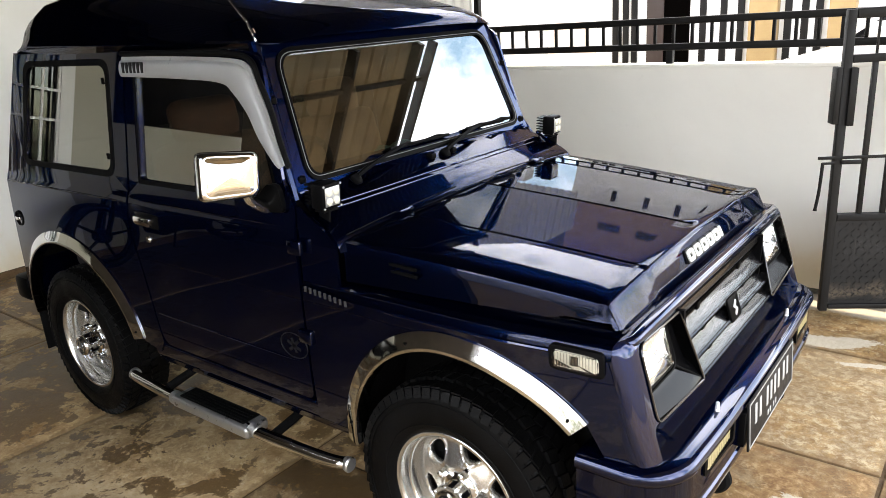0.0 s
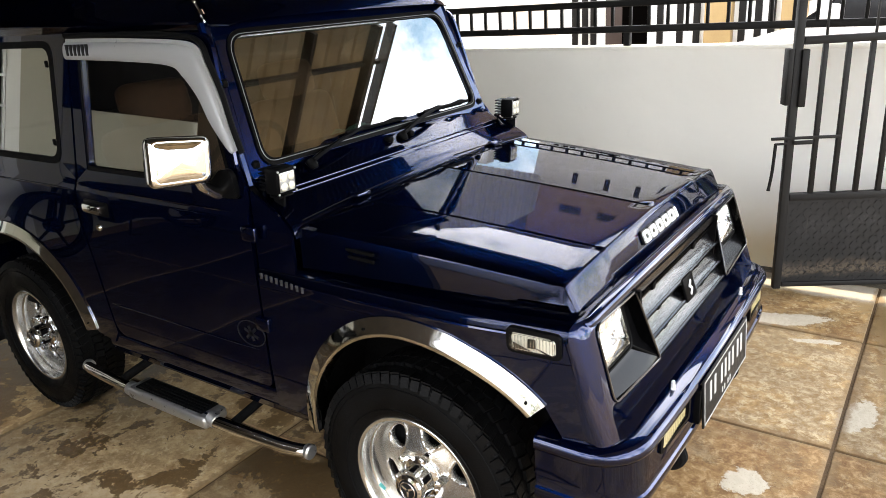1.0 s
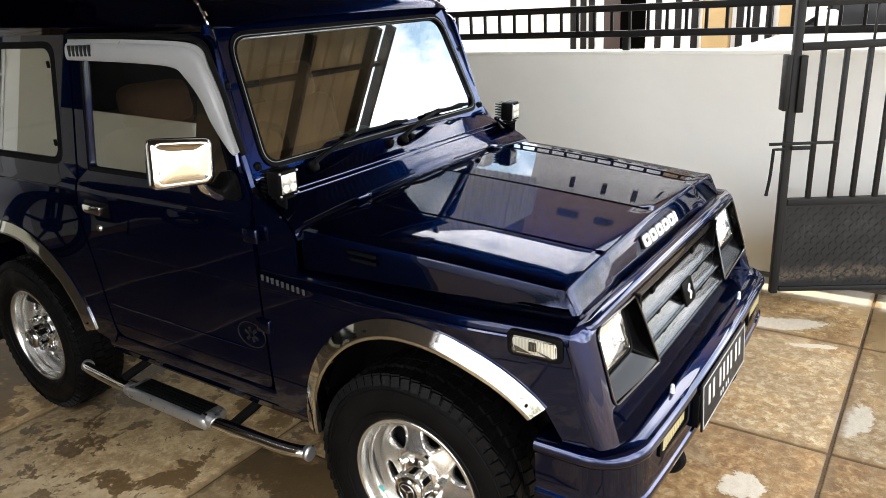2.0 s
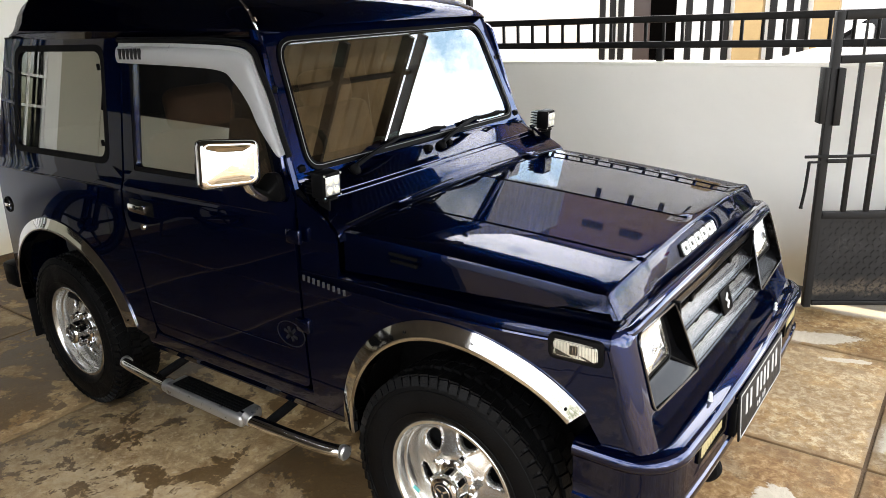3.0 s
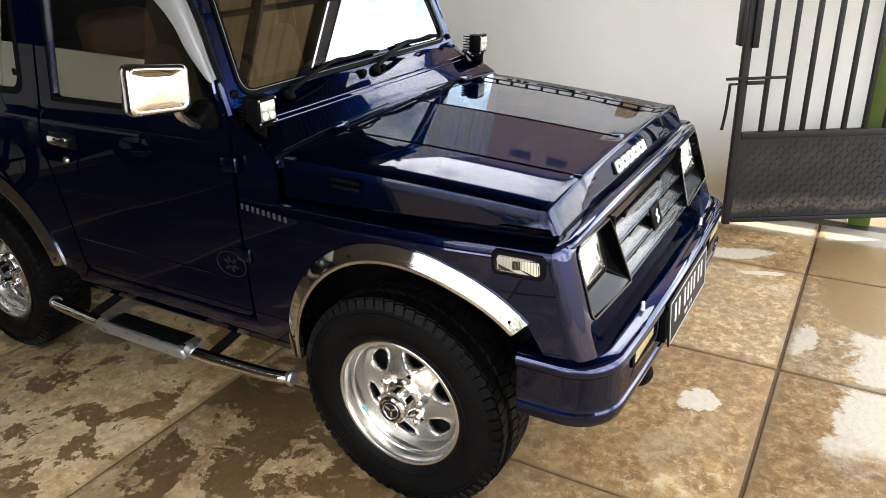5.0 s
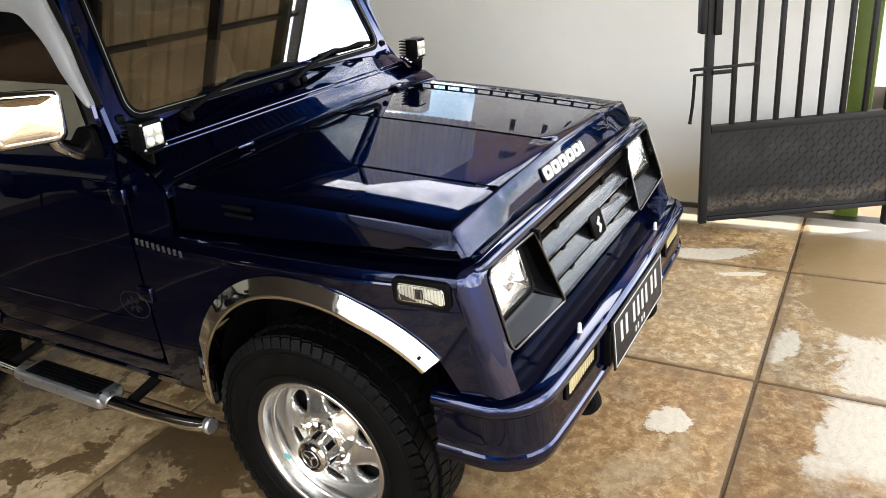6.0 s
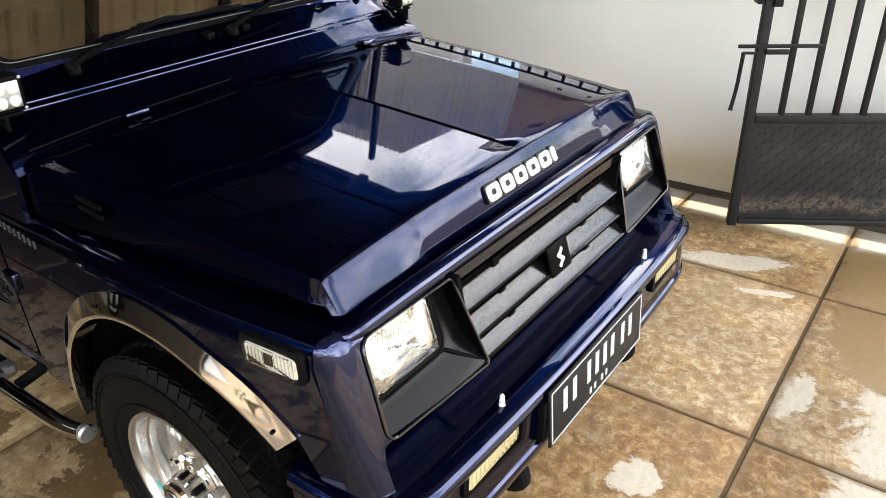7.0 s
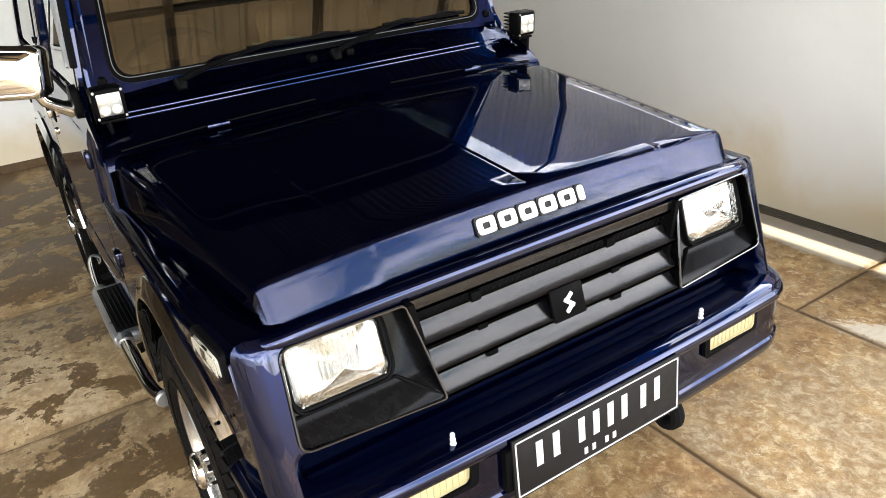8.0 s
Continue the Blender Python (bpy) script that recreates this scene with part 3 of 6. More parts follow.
for x in AXLES:
    bm = bmesh.new()
    tube(bm, [(x, -0.55, 0.347), (x, -0.12, 0.347), (x, 0.0, 0.347), (x, 0.12, 0.347), (x, 0.55, 0.347)], [0.04, 0.045, 0.12, 0.045, 0.04], 14)
    part("axle", bm, DARK, car)


# seats, dashboard and wheel behind the glass
def seat(y):
    bm = boxes((-1.32, -0.86, y - 0.23, y + 0.23, 0.62, 0.76), bevel=0.04)
    st = part("front_seat", bm, TAN, car, "brown leather front seat")
    bm = bmesh.new()
    box(bm, -0.07, 0.07, -0.23, 0.23, 0.0, 0.56, 0.05, 3, m=Matrix.Translation((-1.27, y, 0.70)) @ pose(0, 0, 0, 0, -14, 0))
    part("backrest", bm, TAN, st)
    bm = bmesh.new()
    box(bm, -0.055, 0.055, -0.14, 0.14, 0.0, 0.165, 0.045, 3, m=Matrix.Translation((-1.38, y, 1.235)) @ pose(0, 0, 0, 0, -10, 0))
    part("headrest", bm, TAN, st)


seat(-0.34)
seat(0.34)
part("rear_bench", boxes((-2.30, -1.85, -0.55, 0.55, 0.62, 0.80), (-2.36, -2.26, -0.55, 0.55, 0.70, 1.20), bevel=0.04), CABIN, car)
part("dashboard", slab(rounded([(-0.60, 1.02), (-0.575, 1.165), (-0.62, 1.175), (-0.80, 1.155), (-0.85, 1.10), (-0.82, 0.92), (-0.60, 0.90)], 0.025), 1, -0.62, 0.62), CABIN, car)
bm = bmesh.new()
c = Matrix.Translation((-0.93, -0.34, 1.10)) @ pose(0, 0, 0, 0, -62, 0)
tube(bm, [c @ Vector((0.18 * math.cos(a), 0.18 * math.sin(a), 0)) for a in span(0, 2 * math.pi, 33)], 0.012, 8, False)
for a in (0.3, 2.4, 4.5):
    tube(bm, [c @ Vector((0, 0, -0.02)), c @ Vector((0.17 * math.cos(a), 0.17 * math.sin(a), 0))], 0.010, 6)
part("steering_wheel", bm, CABIN, car)
part("inner_roof_lining", slab([(-0.56, 1.58), (0.56, 1.58), (0.56, 1.60), (-0.56, 1.60)], 0, -2.40, -0.70), CABIN, car)
packet = boxes((-0.035, 0.035, -0.085, 0.085, 0.0, 0.030), bevel=0.008, m=pose(-0.655, -0.02, 1.172, 0, -4, 6))
part("dashboard_packet", packet, TEAL, car, "turquoise packet on the dashboard")


# ---- front end ----
def face_x(z):
    return 0.500 - 0.30 * (z - 0.888)


def front_sheet(outline, holes, back, thick, fold=None, yc=(), zc=()):
    """A sheet on the leaning front plane; outline in y and z."""
    bm = flat(outline, holes)
    cut(bm, 0, yc)
    cut(bm, 2, zc)
    bend(bm, lambda y, z: Vector((face_x(z) - back - (fold(y, z) if fold else 0), y, z)), 0)
    thicken(bm, (-thick, 0, 0))
    return bm


def wrap(y, z):
    a = min(0.074, max(0.0, abs(y) - 0.608))
    under = 0.95 * max(0.0, 0.724 - z) * max(0.0, min(1.0, (0.628 - abs(y)) / 0.02))
    return 0.08 - math.sqrt(0.0064 - a * a) + 1.6 * max(0.0, z - 0.905) ** 1.2 + under


OPEN = rounded([(-0.614, 0.724), (-0.30, 0.706), (0.30, 0.706), (0.614, 0.724), (0.604, 0.905), (-0.604, 0.905)], 0.02)
front = part("front_panel", front_sheet(rounded([(-0.680, 0.640), (0.680, 0.640), (0.674, 0.924), (-0.674, 0.924)], [0.012, 0.012, 0.035, 0.035]), [OPEN], 0.0, 0.02, wrap, [s * y for s in (-1, 1) for y in (0.608, 0.615, 0.622, 0.63, 0.638, 0.646, 0.654, 0.661, 0.667, 0.672, 0.676)], [0.66, 0.68, 0.70, 0.712, 0.724, 0.74, 0.8, 0.86, 0.9, 0.91, 0.92]), PAINT, car)
bm = bmesh.new()
ys = span(-0.655, 0.655, 60)
tube(bm, [(face_x(0.918) - 0.010 - 22 * max(0.0, abs(y) - 0.600) ** 2, y, 0.915 - 0.008 * abs(y / 0.655) ** 6) for y in ys], [0.019 - 0.007 * abs(y / 0.655) ** 10 for y in ys], 12)
part("front_top_bar", bm, PAINT, front)
for s in (-1, 1):
    side = rounded([(s * 0.603, 0.904), (s * 0.360, 0.899), (s * 0.322, 0.708), (s * 0.613, 0.726)], [0.025, 0.012, 0.008, 0.022])
    hole = rounded([(s * 0.594, 0.892), (s * 0.402, 0.892), (s * 0.402, 0.774), (s * 0.598, 0.774)], 0.026)
    bez = part("lamp_bezel", front_sheet(side, [hole], 0.0, 0.006, lambda y, z: 0.034 * max(0.0, min(1.0, (z - 0.716) / 0.048)), (), [0.716, 0.728, 0.74, 0.752, 0.764]), SURROUND, front, "black plastic lamp surround")
    bm = bmesh.new()
    loft(bm, [[(face_x(z) + 0.0015, y, z) for y, z in side], [(face_x(z) - 0.037, y, z) for y, z in side]], True)
    bmesh.ops.solidify(bm, geom=bm.faces[:], thickness=0.004)
    part("bezel_rim", bm, SURROUND, bez)
    ridge = bmesh.new()
    tube(ridge, [(face_x(z) + 0.003, y, z) for y, z in side + [side[0]]], 0.0028, 6, False)
    part("bezel_edge", ridge, GRILLE, bez)
    ring = rounded([(s * 0.600, 0.8985), (s * 0.394, 0.8985), (s * 0.394, 0.767), (s * 0.604, 0.767)], 0.034)
    bm = bmesh.new()
    loft(bm, [[(face_x(z) - 0.034 + d, cyy + (y - cyy) * k, 0.833 + (z - 0.833) * k) for y, z in ring] for cyy in (s * 0.499,) for k, d in ((1.0, 0.0), (0.995, 0.008), (0.965, 0.012), (0.93, 0.010), (0.915, 0.0))], True)
    part("lamp_frame", bm, BLACK, bez)
    for a, b in (((s * 0.398, 0.766), (s * 0.330, 0.716)), ((s * 0.604, 0.766), (s * 0.398, 0.766))):
        bm = bmesh.new()
        tube(bm, [(face_x(z) - 0.030 + 0.026 * max(0.0, (0.766 - z) / 0.05), y, z) for y, z in (a, ((a[0] + b[0]) / 2, (a[1] + b[1]) / 2), b)], 0.0035, 6)
        part("bezel_crease", bm, BLACK, bez)
    lamp = bmesh.new()
    o = rounded([(s * 0.590, 0.888), (s * 0.406, 0.888), (s * 0.406, 0.778), (s * 0.594, 0.778)], 0.024)
    cy, cz = s * 0.499, 0.833
    rings = [[(face_x(z) - 0.048 - d, cy + (y - cy) * k, cz + (z - cz) * k) for y, z in o] for k, d in ((1.0, 0.0), (0.93, 0.018), (0.7, 0.05), (0.4, 0.075), (0.12, 0.085))]
    loft(lamp, rings, True)
    head = part("headlamp", lamp, REFLECTOR, front, "rectangular clear headlamp")
    lens = bmesh.new()
    rings = [[(face_x(z) - 0.030 + d, cy + (y - cy) * k, cz + (z - cz) * k) for y, z in o] for k, d in ((1.0, -0.016), (1.0, -0.004), (0.975, 0.002), (0.90, 0.007), (0.6, 0.010), (0.3, 0.0115), (0.02, 0.012))]
    loft(lens, rings, True)
    bmesh.ops.solidify(lens, geom=lens.faces[:], thickness=0.003)
    part("headlamp_lens", lens, LENS, head)
    flutes = bmesh.new()
    for k in range(17):
        y = s * (0.418 + k * 0.0102)
        tube(flutes, [(face_x(z) - 0.028 + 0.004, y, z) for z in (0.782, 0.83, 0.874)], 0.0022, 6)
    tube(flutes, [(face_x(0.80) - 0.026, cy + d, 0.800 + 0.010 * math.cos(d * 30)) for d in span(-0.075, 0.075, 14)], 0.003, 6)
    tagged(part("lens_fluting", flutes, LENS, head), kind="stuff")
    rim = bmesh.new()
    tube(rim, [(face_x(z) - 0.030, y, z) for y, z in hole + [hole[0]]], 0.005, 8, False)
    part("lamp_gasket", rim, GASKET, head)
    bulb = bmesh.new()
    tube(bulb, [(0.43, cy, cz), (0.475, cy, cz)], [0.012, 0.009], 10)
    part("bulb", bulb, LED, head)
    # side repeater on the fender
    def on_fender(bm):
        for v in bm.verts:
            v.co.y -= s * 0.095 * (v.co.x - 0.22)
        return bm

    ind = part("side_indicator", on_fender(slab(rounded([(0.318, 0.909), (0.450, 0.905), (0.451, 0.842), (0.319, 0.846)], 0.014), 1, s * 0.690, s * 0.7085, 0.002)), GASKET, car, "clear rectangular side indicator")
    part("indicator_lens", on_fender(slab(rounded([(0.329, 0.899), (0.440, 0.895), (0.441, 0.852), (0.330, 0.856)], 0.009), 1, s * 0.702, s * 0.715, 0.003)), LENS, ind)
    part("indicator_reflector", on_fender(slab(rounded([(0.333, 0.896), (0.437, 0.892), (0.438, 0.855), (0.334, 0.859)], 0.008), 1, s * 0.7015, s * 0.7085, 0.001)), PALELENS, ind)
    ribs = bmesh.new()
    for k in range(14):
        x0 = 0.337 + k * 0.0075
        tube(ribs, [(x0, s * 0.714, 0.858), (x0, s * 0.714, 0.893)], 0.0014, 5)
    part("lens_ribs", on_fender(ribs), LENS, ind)
    bulb = bmesh.new()
    box(bulb, 0.372, 0.392, s * 0.7065, s * 0.711, 0.865, 0.888, 0.002)
    part("bulb_holder", on_fender(bulb), GASKET, ind)

# grille: backing, mesh, slats, uprights and a square centre plate
def gy(z):
    return 0.322 + (0.358 - 0.322) * (z - 0.708) / 0.190


grille = part("grille", front_sheet([(-gy(0.9), 0.90), (gy(0.9), 0.90), (gy(0.71), 0.708), (-gy(0.71), 0.708)], (), 0.058, 0.006), DARK, front, "matt black slatted grille with mesh")


def slat(name, z0, z1, back0, back1, lip=0.006):
    bm = bmesh.new()
    sec = [(face_x(z0) - back0, z0), (face_x(z0) - back0 + 0.001, z0 - 0.004), (face_x(z1) - back1, z1 - lip), (face_x(z1) - back1, z1), (face_x(z1) - back1 - 0.004, z1 + 0.003)]
    w0, w1 = gy(z0) - 0.002, gy(z1) - 0.002
    rows = []
    for u in span(-1, 1, 3):
        rows.append([(x, u * (w0 + (w1 - w0) * i / 4), z) for i, (x, z) in enumerate(sec)])
    loft(bm, rows, False)
    bmesh.ops.solidify(bm, geom=bm.faces[:], thickness=0.004)
    return part(name, bm, GRILLE, grille)


slat("grille_header", 0.900, 0.880, 0.000, 0.004)
slat("grille_slat", 0.843, 0.813, 0.030, 0.004)
slat("grille_slat", 0.787, 0.757, 0.030, 0.004)
slat("grille_slat", 0.739, 0.711, 0.026, 0.000)
bm = bmesh.new()
for z0, z1 in ((0.850, 0.882), (0.794, 0.815), (0.745, 0.759)):
    tiers = max(3, round((z1 - z0) / 0.0075))
    dz = (z1 - z0) / tiers
    n = int(2 * gy(z0) / 0.0155)
    w = 2 * gy(z0) / n
    for q in range(tiers):
        za, zb = z0 + q * dz, z0 + (q + 1) * dz
        for k in range(n):
            ya = -gy(z0) + k * w
            for y0, y1 in ((ya, ya + w / 2), (ya + w, ya + w / 2)):
                y0, y1 = (y0, y1) if q % 2 else (y1, y0)
                tube(bm, [(face_x(za) - 0.024, y0, za), (face_x(zb) - 0.024, y1, zb)], 0.0013, 3, False)
tagged(part("grille_mesh", bm, BLACK, grille), kind="stuff")
for s in (-1, 1):
    part("grille_end", slab([(s * gy(0.900), 0.900), (s * (gy(0.900) - 0.012), 0.900), (s * (gy(0.71) - 0.012), 0.709), (s * gy(0.71), 0.709)], 0, 0.47, 0.510), BLACK, grille)
for y, z0, z1 in ((-0.20, 0.845, 0.866), (0.16, 0.845, 0.866), (-0.20, 0.789, 0.808), (0.16, 0.789, 0.808), (-0.19, 0.733, 0.752), (0.15, 0.733, 0.752)):
    part("grille_upright", boxes((face_x(z0) - 0.032, face_x(z0) - 0.018, y - 0.012, y + 0.012, z0, z1), bevel=0.002), BLACK, grille)
emb = part("emblem_plate", boxes((-0.006, 0.003, -0.044, 0.044, -0.036, 0.036), bevel=0.004, m=Matrix.Translation((face_x(0.782) - 0.003, 0.004, 0.782)) @ pose(0, 0, 0, 0, -16.7, 0)), BLACK, grille)
for k, (y, z, w, r) in enumerate(((0.0, 0.011, 0.013, 38), (0.0, 0.0, 0.015, -38), (0.0, -0.011, 0.013, 38))):
    m = Matrix.Translation((face_x(0.782) + 0.0005, 0.004, 0.782)) @ pose(0, 0, 0, 0, -16.7, 0) @ pose(0, y, z, r, 0, 0)
    part("emblem_mark", boxes((0, 0.003, -w, w, -0.0045, 0.0045), bevel=0.001, m=m), WHITE, emb)


part("bumper_shelf", boxes((0.44, 0.575, -0.60, 0.60, 0.622, 0.634)), PAINT, front)


# bumper swept round the front
def bumper_path():
    r, hx, hy = 0.035, 0.545, 0.606
    pts = [Vector((0.385, -hy)), Vector((0.43, -hy))]
    pts += [Vector((hx - r + r * math.sin(a) - 0.012, -hy + r - r * math.cos(a))) for a in span(0, math.pi / 2, 8)]
    pts += [Vector((hx - 0.012 * (y / hy) ** 2, y)) for y in span(-hy + r, hy - r, 11)[1:-1]]
    return pts + [Vector((p.x, -p.y)) for p in reversed(pts[:10])]


BSEC = [(0.0, 0.636), (0.045, 0.641), (0.078, 0.640), (0.090, 0.6355), (0.0975, 0.627), (0.100, 0.617), (0.0985, 0.608), (0.0945, 0.603), (0.0905, 0.598), (0.0900, 0.585), (0.0897, 0.56), (0.0893, 0.53), (0.0890, 0.506), (0.0905, 0.499), (0.0955, 0.494), (0.0965, 0.486), (0.0955, 0.473), (0.090, 0.459), (0.076, 0.451), (0.062, 0.449), (0.0, 0.447)]
path = bumper_path()
rows = []
for i, p in enumerate(path):
    d = (path[min(i + 1, len(path) - 1)] - path[max(i - 1, 0)]).normalized()
    n = Vector((d.y, -d.x))
    rows.append([(p.x + n.x * o, p.y + n.y * o, z) for o, z in BSEC])
bm = bmesh.new()
loft(bm, rows, True, True)
bumper = part("front_bumper", bm, PAINT, car, "navy front bumper with a bright upper edge", angle=30)
for s in (-1, 1):
    fy = lambda d: s * (0.420 + d)
    frame_out = rounded([(fy(-0.100), 0.556), (fy(0.100), 0.556), (fy(0.096), 0.622), (fy(-0.104), 0.622)], 0.012)
    frame_in = rounded([(fy(-0.084), 0.566), (fy(0.086), 0.566), (fy(0.082), 0.612), (fy(-0.088), 0.612)], 0.009)
    bm = flat(frame_out, [frame_in])
    for v in bm.verts:
        v.co = Vector((0.640 - 0.10 * max(0.0, abs(v.co.x) - 0.42), v.co.x, v.co.z))
    thicken(bm, (-0.016, 0, 0))
    fog = part("fog_lamp_frame", bm, BLACK, bumper)
    bm = slab(frame_in, 0, 0.618, 0.632, 0.002)
    part("fog_lens", bm, AMBER, fog, "pale amber bumper lamp")
    bm = bmesh.new()
    for k in range(12):
        y = fy(-0.076 + k * 0.0138)
        tube(bm, [(0.632, y, 0.569), (0.632, y, 0.609)], 0.002, 5)
    part("lens_ribs", bm, AMBER, fog)
    bm = bmesh.new()
    revolve(bm, [(0.0001, -0.026), (0.0035, -0.025), (0.0052, -0.021), (0.004, -0.016), (0.006, -0.011), (0.0045, -0.006), (0.007, 0.0)], 12, Matrix.Translation((0.600, s * 0.345, 0.640)) @ pose(0, 0, 0, -90, 0, 0))
    part("bumper_peg", bm, WHITE, bumper, "small white peg on the bumper")
    hook = bmesh.new()
    tube(hook, spline([(0.52, s * 0.275, 0.455), (0.590, s * 0.275, 0.430), (0.610, s * 0.275, 0.392), (0.580, s * 0.275, 0.362), (0.540, s * 0.275, 0.380)]), 0.018, 10)
    box(hook, 0.46, 0.555, s * 0.275 - 0.032, s * 0.275 + 0.032, 0.415, 0.470, 0.006)
    part("tow_hook", hook, DARK, car)
plate = part("number_plate", boxes((-0.003, 0.003, -0.232, 0.232, -0.071, 0.071), bevel=0.0015, m=Matrix.Translation((0.652, -0.016, 0.553)) @ pose(0, 0, 0, 0, -3, 0)), PLATE, car, "black number plate with plain white bars")
PM = Matrix.Translation((0.6555, -0.016, 0.553)) @ pose(0, 0, 0, 0, -3, 0)
for y0, y1, z0, z1 in ((-0.226, 0.226, 0.0620, 0.0652), (-0.226, 0.226, -0.0652, -0.0620), (-0.226, -0.2228, -0.0652, 0.0652), (0.2228, 0.226, -0.0652, 0.0652)):
    part("plate_border", boxes((-0.001, 0.001, y0, y1, z0, z1), m=PM), PLATEWHITE, plate)
for y in (-0.168, -0.125, -0.058, -0.018, 0.022, 0.062, 0.118, 0.160):
    part("plate_bar", boxes((-0.001, 0.0012, y - 0.0085, y + 0.0085, -0.014, 0.044), bevel=0.0006, m=PM), PLATEWHITE, plate)
for y in (-0.048, -0.026, 0.010, 0.032):
    part("plate_bar", boxes((-0.001, 0.0012, y - 0.0048, y + 0.0048, -0.050, -0.034), bevel=0.0006, m=PM), PLATEWHITE, plate)
for y in (-0.243, 0.207):
    part("plate_bracket", boxes((0.612, 0.648, y - 0.018, y + 0.018, 0.50, 0.60), bevel=0.003), BLACK, plate)


# ---- wheels ----
def wheel_parts():
    """One wheel round the y axis, its outer side at -y."""
    w = new("wheel")
    w.empty_display_size = 0.1
    w.parent = car
    R = 0.347
    bm = bmesh.new()
    revolve(bm, [(0.200, -0.078), (0.208, -0.094), (0.222, -0.103), (0.250, -0.108), (0.285, -0.107), (0.312, -0.100), (0.318, -0.0985), (0.319, -0.0955), (0.326, -0.094), (0.332, -0.087), (R - 0.011, -0.074),
                 (R - 0.011, -0.04), (R - 0.010, 0.0), (R - 0.011, 0.04), (R - 0.011, 0.074), (0.338, 0.085), (0.312, 0.100), (0.26, 0.106), (0.21, 0.09), (0.20, 0.07)], 96)
    for rr, yy in ((0.236, -0.1065), (0.300, -0.1045)):
        tube(bm, [(rr * math.cos(a), yy, rr * math.sin(a)) for a in span(0, 2 * math.pi, 73)], 0.0022, 6, False)
    tyre = part("tyre", bm, RUBBER, w, "black all-terrain tyre")
    tread = bmesh.new()
    for k in range(62):
        a = 360 * k / 62
        for y0, y1, da, r0, skew in ((-0.088, -0.046, 0, R - 0.012, 8), (-0.040, -0.002, 2.9, R - 0.009, -12), (0.002, 0.040, 0, R - 0.009, 12), (0.046, 0.088, 2.9, R - 0.012, -8)):
            m = pose(0, 0, 0, 0, a + da, 0) @ pose(0, (y0 + y1) / 2, 0, 0, 0, 0) @ pose(0, 0, r0 + 0.006, -9 if y0 < -0.08 else 9 if y1 > 0.08 else 0, 0, skew)
            box(tread, -0.0142, 0.0142, -(y1 - y0) / 2, (y1 - y0) / 2, -0.006, 0.0035 if abs(y0 + y1) < 0.1 else -0.0015, m=m)
        m = pose(0, 0, 0, 0, a + 1.4, 0) @ pose(0, -0.0945, 0.3255, -24, 0, 14)
        box(tread, -0.0118, 0.0118, -0.0045, 0.0045, -0.015, 0.0125, m=m)
    tagged(part("tyre_tread", tread, RUBBER, tyre), kind="stuff")
    # rim: lip, deep stepped barrel and a disc with six oval windows
    bm = bmesh.new()
    revolve(bm, [(0.2005, -0.075), (0.2085, -0.086), (0.2085, -0.092), (0.205, -0.0945), (0.197, -0.094), (0.1925, -0.089), (0.190, -0.074), (0.189, -0.060), (0.1835, -0.056), (0.182, -0.052), (0.1815, -0.030), (0.181, 0.05), (0.19, 0.09)], 72)
    rim = part("rim", bm, ALLOY, w, "polished alloy wheel rim")

    # polar sheet with six oval windows, its edges rolled inwards round each of them
    eyes = [2 * math.pi * (k + 0.25) / 6 for k in range(6)]

    def inside(x, z):
        """How far a point lies from the nearest window's middle; 1 is its edge."""
        best = (9.0, 0.0, 0.0, 0.0)
        for a in eyes:
            u, v = x * math.cos(a) + z * math.sin(a) - 0.129, z * math.cos(a) - x * math.sin(a)
            f = math.hypot(u / 0.029, v / (0.035 + 0.34 * u))
            best = min(best, (f, a, u, v))
        return best

    bm = bmesh.new()
    rs = span(0.028, 0.186, 38)
    turns = [2 * math.pi * k / 200 for k in range(201)]
    vs = loft(bm, [[(r * math.cos(a), 0, r * math.sin(a)) for a in turns] for r in rs], False)
    bmesh.ops.remove_doubles(bm, verts=bm.verts[:], dist=1e-6)
    gone = [f for f in bm.faces if inside(*f.calc_center_median().xz)[0] < 0.97]
    bmesh.ops.delete(bm, geom=gone, context="FACES")
    rim_edges = [e for e in bm.edges if len(e.link_faces) == 1 and 0.06 < math.hypot(*e.verts[0].co.xz) < 0.18]
    for v in {v for e in rim_edges for v in e.verts}:
        f, a, u, q = inside(v.co.x, v.co.z)
        u, q = u / f, q / f
        v.co.x, v.co.z = (u + 0.129) * math.cos(a) - q * math.sin(a), (u + 0.129) * math.sin(a) + q * math.cos(a)
    for v in bm.verts:
        r = math.hypot(v.co.x, v.co.z)
        f = inside(v.co.x, v.co.z)[0]
        v.co.y = -0.018 - 0.034 * math.exp(-((r - 0.060) / 0.060) ** 2) + 0.010 * max(0.0, (r - 0.155) / 0.031) ** 2 - 0.004 * math.exp(-((max(f, 1.0) - 1.16) / 0.14) ** 2) + 0.006 * math.exp(-((max(f, 1.0) - 1.0) / 0.10) ** 2)
    ext = bmesh.ops.extrude_edge_only(bm, edges=rim_edges)["geom"]
    for v in ext:
        if isinstance(v, bmesh.types.BMVert):
            v.co.y += 0.012
    part("rim_disc", bm, ALLOY, rim, angle=60)
    bm = bmesh.new()
    revolve(bm, [(0.0001, 0.012), (0.179, 0.012), (0.179, 0.05), (0.0001, 0.05)], 40)
    part("brake_drum", bm, DARK, w)
    bm = bmesh.new()
